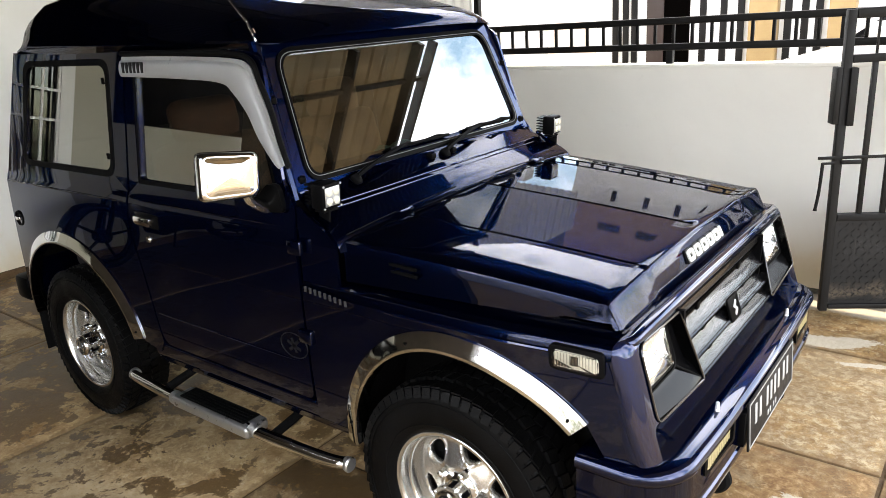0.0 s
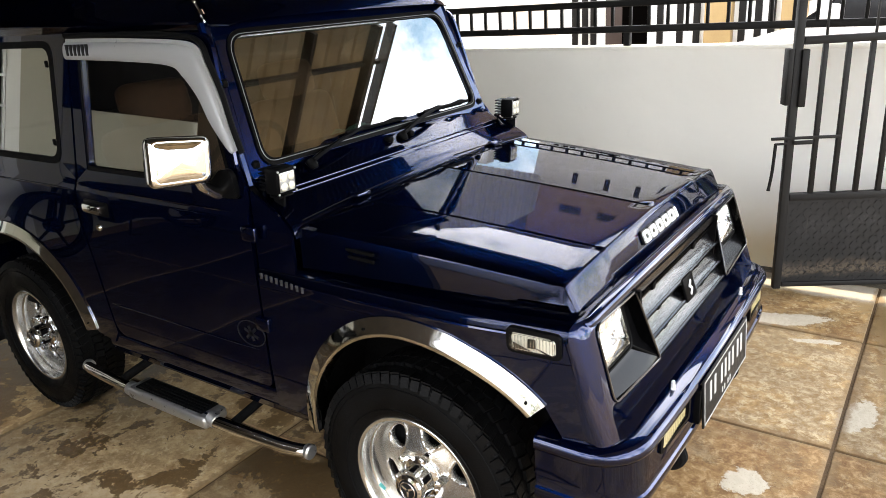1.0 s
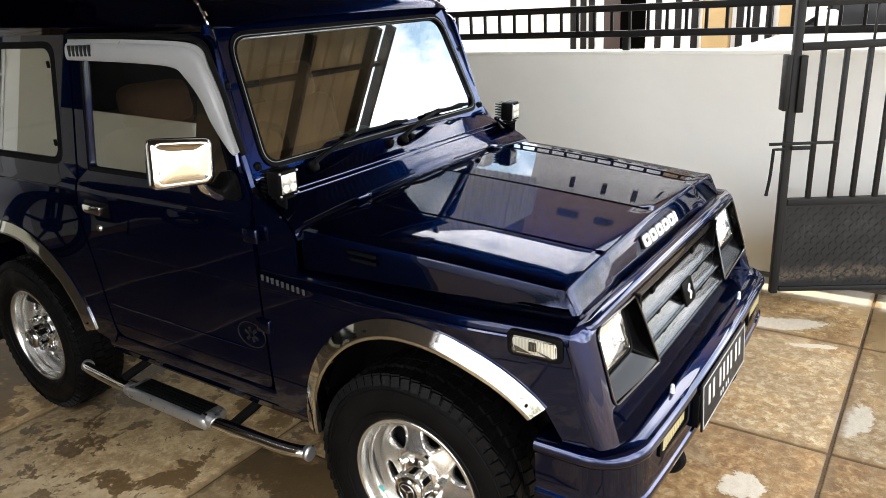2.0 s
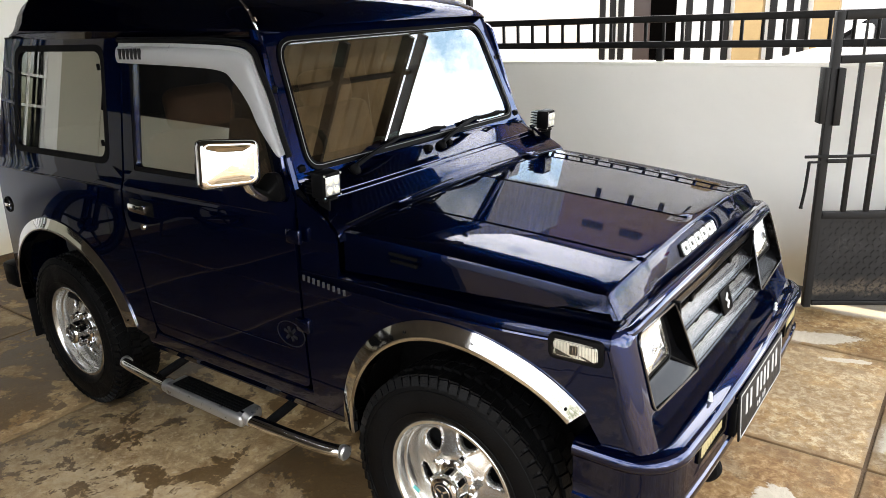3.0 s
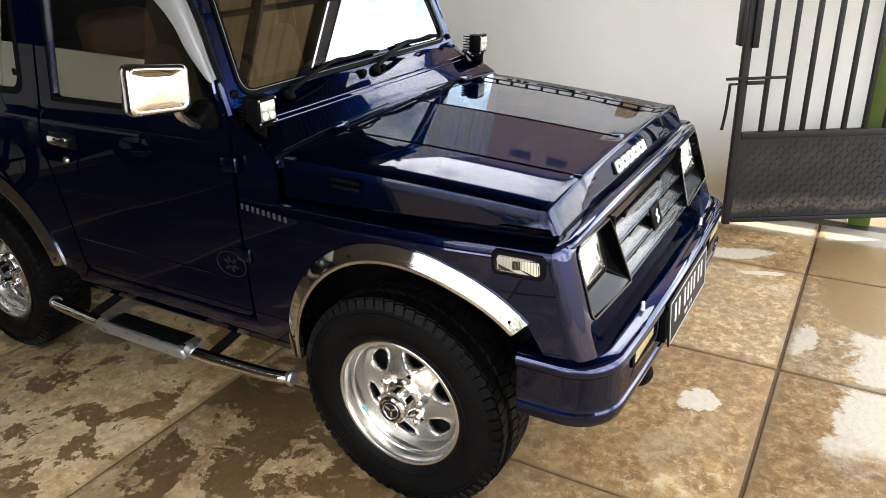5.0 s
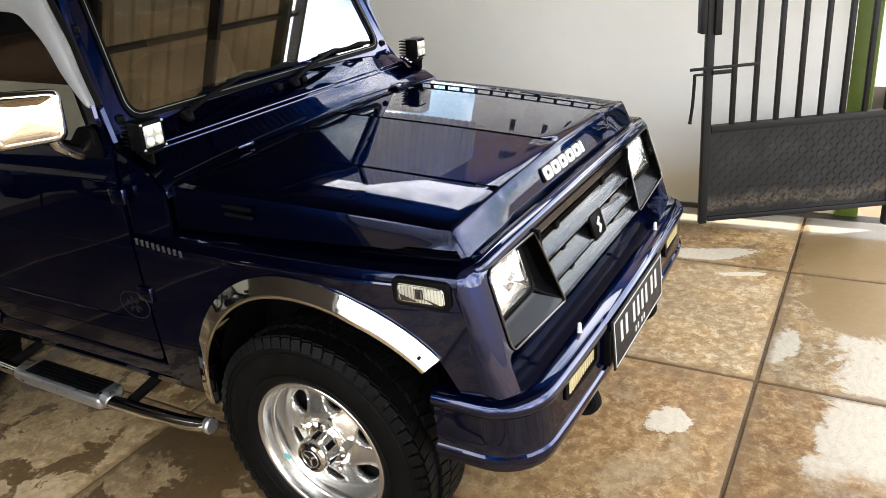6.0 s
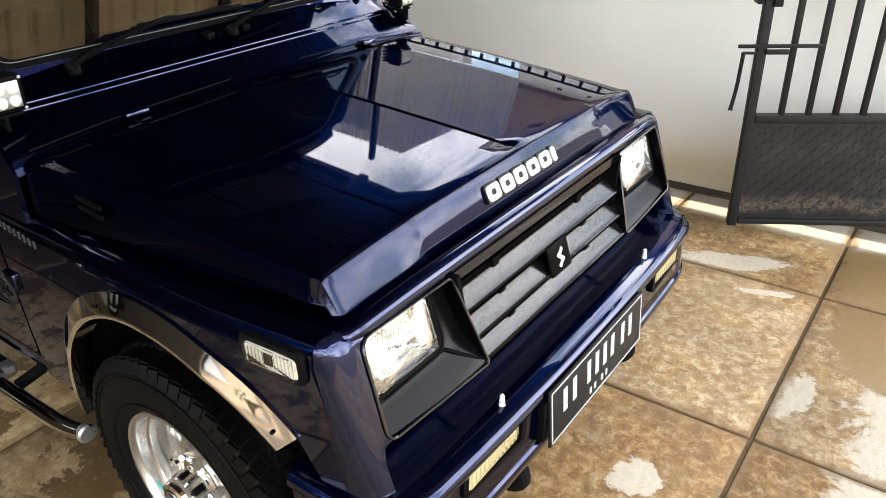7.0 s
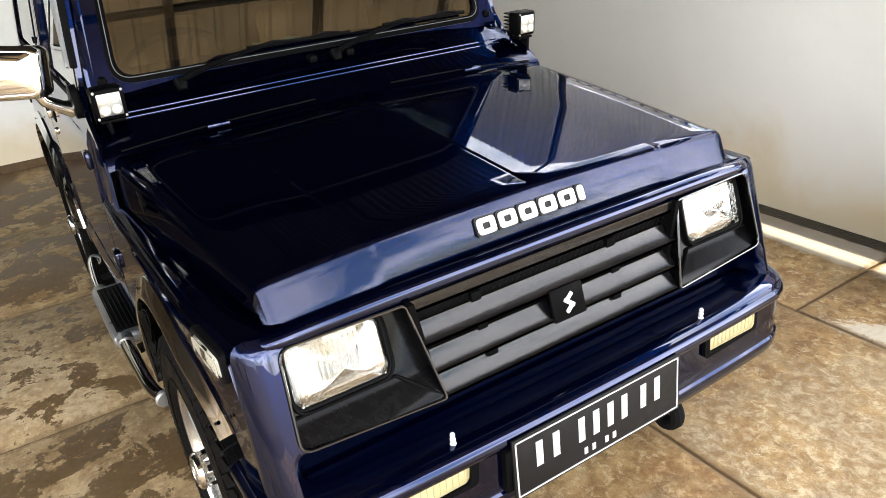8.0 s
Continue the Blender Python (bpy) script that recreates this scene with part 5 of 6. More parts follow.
    l.new(calc(t, "ADD", h, calc(t, "MULTIPLY", spill, 0.25)), b.inputs["Height"])
    l.new(b.outputs[0], p.inputs["Normal"])
    return m


def plaster(name, base, stain, height=0.35, amount=0.7):
    """Painted plaster with trowel relief, faint blotches and splash stains above the ground."""
    m = bpy.data.materials.new(name)
    m.use_nodes = True
    t, n, l, p = nodes(m)
    g = n.new("ShaderNodeNewGeometry")
    pos = g.outputs["Position"]
    sep = n.new("ShaderNodeSeparateXYZ")
    l.new(pos, sep.inputs[0])
    big = noise_at(t, pos, 1.1, 5, 0.6, 0.5)
    fine = noise_at(t, pos, 14, 5, 0.6)
    c = mix(t, ramp(t, big, 0.3, 0.7), tuple(v * 0.93 for v in base), base)
    c = mix(t, ramp(t, fine, 0.60, 0.80, 0.0, 0.25), c, tuple(v * 0.8 for v in base))
    zz = calc(t, "SUBTRACT", sep.outputs[2], calc(t, "MULTIPLY", calc(t, "SUBTRACT", big, 0.5), 0.9))
    c = mix(t, ramp(t, zz, height, 0.0, 0.0, amount), c, stain)
    l.new(c, p.inputs["Base Color"])
    p.inputs["Roughness"].default_value = 0.62
    b = n.new("ShaderNodeBump")
    b.inputs["Strength"].default_value, b.inputs["Distance"].default_value = 0.12, 0.004
    l.new(calc(t, "ADD", calc(t, "MULTIPLY", fine, 0.6), noise_at(t, pos, 3.5, 3)), b.inputs["Height"])
    l.new(b.outputs[0], p.inputs["Normal"])
    return m


CONCRETE = concrete()
# near-black colour carries the shade at the wall's foot
GUTTER = material("near_black_gutter", (0.012, 0.010, 0.008), 0.4, vary=0.4, scale=6, bump=0.4, bscale=60)
JOINT = material("joint_dirt", (0.095, 0.056, 0.024), 0.85, vary=0.4, scale=9, bump=0.5, bscale=90)
CREAM = plaster("cream_plaster", (0.84, 0.83, 0.78), (0.60, 0.44, 0.20), 0.40, 0.62)
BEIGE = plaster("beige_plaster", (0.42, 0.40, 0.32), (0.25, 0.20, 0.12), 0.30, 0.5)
FACADE = plaster("white_house_plaster", (0.78, 0.77, 0.73), (0.62, 0.58, 0.50), 0.3, 0.4)
GREYWALL = plaster("shaded_plaster", (0.56, 0.54, 0.49), (0.5, 0.45, 0.36), 0.3, 0.4)
HOUSEDARK = material("dark_house_front", (0.060, 0.045, 0.032), 0.6, vary=0.3, scale=4)
BROWNWALL = plaster("brown_plaster", (0.24, 0.16, 0.11), (0.2, 0.14, 0.1), 0.3, 0.4)
INTERIOR = material("unlit_interior", (0.0012, 0.0010, 0.0009), 0.9, spec=0.0)
OCHRE = material("ochre_paint", (0.30, 0.20, 0.085), 0.55, vary=0.1, scale=5, bump=0.1, bscale=60)
GREEN = material("green_paint", (0.075, 0.11, 0.012), 0.5, vary=0.15, scale=6, bump=0.1, bscale=70)
IRON = material("black_painted_iron", (0.008, 0.0077, 0.0077), 0.5, vary=0.35, scale=14, bump=0.15, bscale=160, rvary=0.12, spec=0.15)
GREYIRON = material("worn_dark_steel", (0.0075, 0.0072, 0.0072), 0.55, 0.0, vary=0.4, scale=9, bump=0.12, bscale=120, rvary=0.15, spec=0.2)


def plate_steel():
    """Dark painted chequer plate: grey rubs, scratches and a dried mud splash along its foot."""
    m = bpy.data.materials.new("scuffed_plate_steel")
    m.use_nodes = True
    t, n, l, p = nodes(m)
    g = n.new("ShaderNodeTexCoord")
    pos = g.outputs["Object"]
    sep = n.new("ShaderNodeSeparateXYZ")
    l.new(pos, sep.inputs[0])
    cloudy = noise_at(t, pos, 6, 6, 0.6, 0.4)
    speck = noise_at(t, pos, 70, 6, 0.7)
    stretch = n.new("ShaderNodeMapping")
    stretch.inputs["Scale"].default_value = (60, 60, 2.2)
    l.new(pos, stretch.inputs["Vector"])
    drip = noise_at(t, stretch.outputs[0], 1.0, 3, 0.5)
    base = mix(t, ramp(t, cloudy, 0.35, 0.65), (0.0045, 0.0045, 0.0048), (0.0080, 0.0079, 0.0083))
    rub = calc(t, "MULTIPLY", ramp(t, cloudy, 0.52, 0.66), ramp(t, speck, 0.50, 0.60))
    base = mix(t, calc(t, "MULTIPLY", rub, 0.8), base, (0.036, 0.036, 0.036))
    base = mix(t, ramp(t, drip, 0.70, 0.76, 0.0, 0.5), base, (0.05, 0.046, 0.040))
    z = calc(t, "ADD", sep.outputs[2], calc(t, "MULTIPLY", calc(t, "SUBTRACT", cloudy, 0.5), 0.14))
    mud = calc(t, "MULTIPLY", ramp(t, z, 0.170, 0.195), ramp(t, z, 0.270, 0.215))
    mud = calc(t, "MULTIPLY", mud, ramp(t, speck, 0.40, 0.58))
    base = mix(t, calc(t, "MULTIPLY", mud, 0.75), base, (0.085, 0.066, 0.046))
    l.new(base, p.inputs["Base Color"])
    l.new(ramp(t, speck, 0.3, 0.7, 0.42, 0.65), p.inputs["Roughness"])
    p.inputs["Specular IOR Level"].default_value = 0.25
    return m


PLATE = plate_steel()
BARIRON = material("dark_bar_steel", (0.0038, 0.0035, 0.0035), 0.5, 0.0, vary=0.4, scale=9, bump=0.12, bscale=120, rvary=0.15, spec=0.2)
DOORWOOD = material("brown_door_wood", (0.020, 0.008, 0.005), 0.5, vary=0.25, scale=4)
CURTAIN = material("white_curtain", (0.75, 0.74, 0.70), 0.8, vary=0.06, scale=8)
def sheeting(name, base, through_, rough=0.5):
    """Thin sheet that lets some daylight through."""
    m = bpy.data.materials.new(name)
    m.use_nodes = True
    t, n, l, pr = nodes(m)
    co = n.new("ShaderNodeNewGeometry")
    f = ramp(t, noise_at(t, co.outputs["Position"], 2.2, 5), 0.3, 0.7, 0.75, 1.15)
    v = n.new("ShaderNodeVectorMath")
    v.operation = "SCALE"
    v.inputs[0].default_value = base
    l.new(f, v.inputs["Scale"])
    l.new(v.outputs[0], pr.inputs["Base Color"])
    pr.inputs["Roughness"].default_value = rough
    tr = n.new("ShaderNodeBsdfTranslucent")
    l.new(v.outputs[0], tr.inputs["Color"])
    mx = n.new("ShaderNodeMixShader")
    mx.inputs[0].default_value = through_
    l.new(pr.outputs[0], mx.inputs[1])
    l.new(tr.outputs[0], mx.inputs[2])
    l.new(mx.outputs[0], n["Material Output"].inputs["Surface"])
    return m


SHEETBROWN = sheeting("brown_translucent_sheet", (0.215, 0.162, 0.100), 0.16)
CANOPY = material("pale_canopy_sheet", (0.44, 0.43, 0.42), 0.55, 0.1, vary=0.12, scale=2)
SHEETDARK = material("old_dark_sheet", (0.016, 0.013, 0.011), 0.6, vary=0.3, scale=2)
SHEETGREY = material("pale_zinc_sheet", (0.58, 0.58, 0.56), 0.4, 0.2, vary=0.12, scale=3, rvary=0.1)
# near-black fill for unseen surfaces that keep the car's reflections dark
DARKFILL = material("near_black_fill", (0.0045, 0.0040, 0.0034), 0.9, vary=0.3, scale=3, spec=0.02)
BEAM = material("dark_roof_steel", (0.014, 0.010, 0.008), 0.6, vary=0.3, scale=6)
GRASSY = material("yard_earth", (0.130, 0.090, 0.053), 0.9, vary=0.3, scale=0.6, bump=0.4, bscale=8)
DARKGLASS = material("dark_window_glass", (0.010, 0.011, 0.012), 0.06, coat=0.6)
BARK = material("bark", (0.09, 0.065, 0.04), 0.9, vary=0.3, scale=10, bump=0.5, bscale=30)
LEAF = material("leaf_green", (0.055, 0.10, 0.022), 0.5, vary=0.35, scale=5)


def struct(name, bm, mat, label, category="wall"):
    return tagged(part(name, bm, mat), label, category, kind="structure")


# ---- ground, yard slabs and gutter ----
bm = bmesh.new()
bmesh.ops.create_grid(bm, x_segments=2, y_segments=2, size=600, matrix=Matrix.Translation((0, 0, -0.10)))
struct("ground", bm, GRASSY, "bare earth reaching to the horizon", "ground")
floor = struct("floor", boxes((-4.9, 7.0, -4.0, 2.245, -0.09, -0.010)), JOINT, "dirt-filled bed under the yard slabs", "floor")
struct("gutter", boxes((-4.9, 1.03, 2.245, 2.345, -0.12, -0.012), (1.03, 7.0, 2.245, 2.345, -0.12, -0.012)), GUTTER, "gutter along the wall, its shade put into a near-black colour", "gutter")
XJ = [-4.6, -3.16, -2.03, -0.965, -0.03, 0.905, 2.02, 3.1, 4.2, 5.3, 6.4]
YJ = [-3.24, -2.29, -1.34, -0.39, 0.56, 1.512, 2.24]

# ---- boundary wall with its railing ----
WY = 2.345
struct("wall_side", boxes((-4.75, 1.03, WY, WY + 0.12, -0.09, 1.245)), CREAM, "cream plastered boundary wall, ochre-stained at its foot")
struct("wall_coping", boxes((-2.05, 1.03, WY - 0.012, WY + 0.132, 1.245, 1.268), bevel=0.004), CREAM, "narrow cement coping on the boundary wall")
gw = (-1.92, -1.05, 0.90, 2.10)
struct("wall_rear", boxes((-4.72, -4.60, -2.02, gw[0], -0.09, 2.2), (-4.72, -4.60, gw[1], WY, -0.09, 2.2), (-4.72, -4.60, gw[0], gw[1], -0.09, gw[2]), (-4.72, -4.60, gw[0], gw[1], gw[3], 2.2)), CREAM, "cream plastered house wall behind the car")
# added out of view: shade above the rear wall, put into near-black colour
struct("wall_rear_dark", boxes((-4.72, -4.61, -2.35, WY, 2.2, 3.4)), DARKFILL, "unseen near-black panel above the wall, added to darken reflections")
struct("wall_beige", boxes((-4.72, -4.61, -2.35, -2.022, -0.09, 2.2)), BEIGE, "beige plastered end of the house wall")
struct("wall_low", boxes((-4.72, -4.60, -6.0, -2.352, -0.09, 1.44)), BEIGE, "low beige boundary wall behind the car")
# added backdrop and lid, out of view, so the side glass mirrors darkness
struct("wall_backdrop", boxes((-5.4, -5.3, -12.0, -1.0, -0.1, 3.5)), DARKFILL, "unseen near-black backdrop beyond the low wall, added to darken reflections")
struct("ceiling_rear", boxes((-5.4, -4.76, -12.0, -1.0, 3.5, 3.6)), DARKFILL, "unseen roof added to keep light off the dark backdrop", "roof")
struct("baseboard_rear", boxes((-4.60, -4.585, -3.7, WY, -0.014, 0.06)), JOINT, "dark thin strip at the wall's foot", "baseboard")
rail = thing("wall_railing", "black steel railing with short uprights on the wall", "railing")
for z0, z1 in ((1.345, 1.385), (1.495, 1.535)):
    part("rail", boxes((-2.02, 1.03, WY + 0.035, WY + 0.075, z0, z1), bevel=0.004), IRON, rail)
bar = boxes((-0.009, 0.009, -0.009, 0.009, 0, 0.112), bevel=0.002)
bar = part("upright", bar, IRON, rail)
bar.location = (-1.945, WY + 0.055, 1.384)
for k in range(1, 27):
    o = bar.copy()
    scene.collection.objects.link(o)
    o.location.x = -1.945 + k * 0.1135
for x in (-2.0, -0.60, 0.98):
    part("post", boxes((x - 0.02, x + 0.02, WY + 0.035, WY + 0.075, 1.26, 3.0 if x < -1.5 else 1.345), bevel=0.003), IRON, rail)

# pale sheets standing on the wall beyond the tall post
def corrugated(name, mat, x0, x1, y0, y1, z, pitch=0.076, depth=0.018, slope=0.0, label="", along="y", upright=False, z1=0.0):
    """Waves across one axis, straight along the other."""
    bm = bmesh.new()
    a0, a1 = (x0, x1) if along == "y" else (y0, y1)
    n = int((a1 - a0) / pitch * 8)
    rows = []
    for i in range(n + 1):
        a = a0 + (a1 - a0) * i / n
        d = depth * 0.5 * math.sin(2 * math.pi * (a - a0) / pitch)
        if upright:
            rows.append([(a, y0 + d, z), (a, y0 + d, z1(a) if callable(z1) else z1)])
        elif along == "y":
            rows.append([(a, y, z + d + slope * (y - y0)) for y in (y0, y1)])
        else:
            rows.append([(x, a, z + d + slope * (a - y0)) for x in (x0, x1)])
    loft(bm, rows, False)
    bmesh.ops.solidify(bm, geom=bm.faces[:], thickness=0.0012)
    return struct(name, bm, mat, label, "roof" if not upright else "wall")


corrugated("sheet_wall", SHEETGREY, -4.6, -2.04, WY + 0.05, 0, 1.25, upright=True, z1=2.75, label="pale corrugated sheets standing on the wall")

# ---- carport roof ----
RZ, RE = 3.45, 2.60
corrugated("ceiling_dark", SHEETDARK, -3.4, 1.15, -3.4, RE, RZ, along="x", label="old dark corrugated carport roof")
corrugated("ceiling_dark", SHEETDARK, -4.75, -3.4, -3.4, RE, RZ, along="x", label="old dark corrugated carport roof")
for x, y1 in ((-4.2, RE), (-2.2, RE), (-0.4, RE), (1.10, RE)):
    struct("roof_beam", boxes((x - 0.04, x + 0.04, -3.4, y1 - 0.02, RZ - 0.14, RZ - 0.03)), BEAM, "dark steel roof beam", "beam")
for y, x0 in ((-3.35, -4.6), (-2.82, -4.6), (-1.79, -4.6), (-0.77, -4.6), (0.26, -4.6), (1.28, -4.6), (RE - 0.03, -4.6)):
    struct("roof_purlin", boxes((x0, 1.08, y - 0.03, y + 0.03, RZ - 0.085, RZ - 0.012)), BEAM, "dark steel purlin", "beam")
# front bay: brown sheets falling away from the carport, ribs down the slope
FALL, FX0, FX1, FY0, FY1 = 0.46, 1.17, 2.32, -3.4, 3.0
fall = lambda x: 3.02 - FALL * (x - 1.2)


def ribbed(name, mat, y0, y1, label):
    """Sheets with narrow raised ribs, laid down a slope."""
    bm = bmesh.new()
    rows = []
    y = y0
    while y < y1 - 0.02:
        for dy, dz in ((0.0, 0.0), (0.080, 0.0), (0.098, 0.020), (0.126, 0.020), (0.144, 0.0)):
            rows.append([(x, min(y + dy, y1), fall(x) + dz) for x in (FX0, FX1)])
        y += 0.164
    loft(bm, rows, False)
    bmesh.ops.solidify(bm, geom=bm.faces[:], thickness=0.0012)
    return struct(name, bm, mat, label, "roof")


struct("roof_fascia", boxes((1.155, 1.165, -3.4, 3.2, 2.98, RZ + 0.03)), SHEETDARK, "dark sheet closing the step between the roofs", "trim")
ribbed("ceiling_brown", SHEETBROWN, FY0, FY1, "brown translucent ribbed roof sheets")
slope = math.degrees(math.atan(FALL))
length = (FX1 - FX0) / math.cos(math.radians(slope))
for y, w in ((-2.85, 0.017), (-1.83, 0.017), (-0.83, 0.017), (0.17, 0.017), (1.15, 0.017), (2.18, 0.017), (2.97, 0.024), (3.17, 0.016)):
    m = Matrix.Translation((FX0, y, fall(FX0) - 0.055)) @ pose(0, 0, 0, 0, slope, 0)
    struct("roof_rafter", boxes((0, length, -w, w, -0.05, 0.045), m=m), BEAM, "dark steel rafter of the front bay", "beam")
for x in (1.51, 2.29):
    m = Matrix.Translation((x, 0, fall(x) - 0.030)) @ pose(0, 0, 0, 0, slope, 0)
    struct("roof_purlin", boxes((-0.018, 0.018, FY0, 3.18, -0.018, 0.018), m=m), BEAM, "dark steel purlin of the front bay", "beam")
# house side out of view, coloured dark to cut bounce light and reflections
struct("wall_house", boxes((-4.5, -1.3, -3.62, -3.50, -0.09, 3.45)), HOUSEDARK, "unseen house front, kept dark to darken reflections")

# ---- rear window with its white grille ----
win = thing("window_1", "dark window behind a white steel grille", "window", kind="structure")
part("pane", boxes((-4.68, -4.67, gw[0], gw[1], gw[2], gw[3])), DARKGLASS, win)
for y in span(gw[0] + 0.02, gw[1] - 0.02, 8):
    part("grille_bar", boxes((-4.60, -4.585, y - 0.009, y + 0.009, gw[2], gw[3])), WHITE, win)
for z in (gw[2] + 0.02, 1.40, 1.62, gw[3] - 0.02):
    part("grille_rail", boxes((-4.585, -4.572, gw[0], gw[1], z - 0.010, z + 0.010)), WHITE, win)
struct("wall_garden", boxes((-9.0, 16.0, -12.2, -12.0, -0.1, 3.0)), FACADE, "white wall closing the garden side")

# ---- steel gate leaf, standing ajar ----
GX, GY = 0.455, 1.714
gate = thing("steel_gate", "dark steel gate leaf with bars above a chequer plate, ajar", "gate", (GX, GY, 0), 29.9)
GL = 0.965
part("post", boxes((0.0, 0.037, -0.019, 0.019, 0.115, 1.545), bevel=0.004), GREYIRON, gate)
part("post", boxes((GL - 0.042, GL, -0.021, 0.021, 0.02, 1.545), bevel=0.004), GREYIRON, gate)
for z0, z1 in ((1.505, 1.548), (1.315, 1.350), (0.578, 0.612), (0.125, 0.150)):
    part("gate_rail", boxes((0.040, GL - 0.040, -0.018, 0.018, z0, z1), bevel=0.003), GREYIRON, gate)
part("chequer_plate", boxes((0.040, GL - 0.040, -0.006, 0.004, 0.148, 0.580)), PLATE, gate)
bm = bmesh.new()
for i in range(30):
    for j in range(14):
        m = pose(0.065 + i * 0.0295, -0.0065, 0.165 + j * 0.0300 + (i % 2) * 0.0, 0, 45 if (i + j) % 2 else -45, 0)
        box(bm, -0.0105, 0.0105, -0.0022, 0.002, -0.0032, 0.0032, m=m)
tagged(part("chequer_pattern", bm, PLATE, gate), kind="stuff")
n = 8
for k in range(n):
    x = 0.139 + k * 0.104
    part("gate_bar", boxes((x - 0.0112, x + 0.0112, -0.010, 0.010, 0.611, 1.316), bevel=0.002), BARIRON, gate)
for k in range(4):
    x = 0.14 + k * 0.213
    part("gate_stub", boxes((x - 0.005, x + 0.005, -0.005, 0.005, 1.349, 1.506), bevel=0.001), GREYIRON, gate)
part("lock_cover", boxes((-0.030, -0.006, -0.034, 0.030, 1.045, 1.300), (0.030, 0.062, -0.034, 0.030, 1.035, 1.295), bevel=0.003), IRON, gate)
part("latch_bolt", boxes((-0.075, 0.24, -0.030, -0.020, 0.882, 0.896), (0.03, 0.115, -0.034, -0.018, 0.858, 0.876), bevel=0.002), IRON, gate)
bm = bmesh.new()
tube(bm, spline([(-0.050, -0.02, 0.865), (-0.052, -0.02, 0.80), (-0.056, -0.02, 0.72), (-0.066, -0.02, 0.635)], 5), [0.008] * 15 + [0.010], 8)
tube(bm, [(-0.052, -0.02, 0.862), (-0.02, -0.02, 0.862), (0.0, -0.02, 0.862)], 0.006, 8)
part("pull_handle", bm, IRON, gate)
struct("gate_pillar", boxes((1.035, 1.145, WY - 0.02, WY + 0.10, -0.09, 1.62), bevel=0.006), GREEN, "green painted gate pillar", "pillar")

# ---- neighbour's house beyond the wall ----
HY = 9.0
fx = lambda v: 1.02 + (v - 1.02) * (HY + 2.0) / 7.5
house = thing("neighbour_house", "white house with ochre columns, brown door and dark-framed windows", "house")
part("wall", boxes((fx(-2.62), fx(1.6), HY, HY + 0.2, -0.1, 4.3)), FACADE, house)
part("upper_wall", boxes((fx(-2.62), fx(1.6), HY + 0.002, HY + 0.2, 4.3, 6.0)), BROWNWALL, house)
for x in (-4.9, -3.70, -2.95, -1.2):
    part("upper_window", boxes((x, x + 0.42, HY - 0.02, HY - 0.004, 5.14, 5.28)), BEAM, house)
for x in (-3.55, -2.95, -2.40, -1.85):
    part("upper_window", boxes((x, x + 0.09, HY - 0.02, HY - 0.004, 3.70, 3.90)), BEAM, house)
part("ledge", boxes((fx(-2.62), fx(1.6), HY - 0.40, HY - 0.002, 4.24, 4.36), bevel=0.01), BROWNWALL, house)
part("roof", slab([(HY - 0.3, 5.98), (HY + 4, 7.1), (HY + 4, 7.2), (HY - 0.3, 6.04)], 0, -6.0, 4.0), BEAM, house)
for a, b, mat, nm in ((-1.01, -0.76, OCHRE, "column"), (-0.33, -0.12, OCHRE, "column"), (-2.04, -1.86, DOORWOOD, "door")):
    part(nm, boxes((fx(a), fx(b), HY - (0.16 if nm == "column" else 0.04), HY - 0.003, 0.0, 3.3 if nm == "column" else 2.3), bevel=0.006), mat, house)
part("door_opening", boxes((fx(-1.86), fx(-1.60), HY - 0.03, HY - 0.003, 0.0, 2.3)), INTERIOR, house)
for a, b in ((-2.38, -2.17), (-1.46, -1.10), (-0.68, -0.42)):
    w = part("window", boxes((fx(a), fx(b), HY - 0.03, HY - 0.006, 0.7, 2.3)), CURTAIN, house)
    for c in (a, a + (b - a) * 0.55, b):
        part("window_frame", boxes((fx(c) - 0.045, fx(c) + 0.045, HY - 0.07, HY - 0.032, 0.7, 2.3), bevel=0.005), IRON, w)
struct("wall_wing", boxes((fx(-6.2), fx(-2.62), 7.0, 7.2, -0.1, 3.2)), GREYWALL, "shaded plaster wall of the house's wing")
struct("wing_edge", boxes((fx(-2.62) + 0.002, fx(-2.62) + 0.14, 6.98, 7.22, -0.1, 3.2), bevel=0.01), SHEETGREY, "grey corner strip of the wing", "trim")

# upper storey of the wing, clad in upright corrugated sheets
corrugated("wall_zinc", CANOPY, -8.0, -3.2, 6.9, 0, 3.2, pitch=0.11, depth=0.05, upright=True, z1=lambda a: min(6.0, 4.4 + 0.83 * (-3.2 - a)), label="pale corrugated sheets on the wing's upper wall")

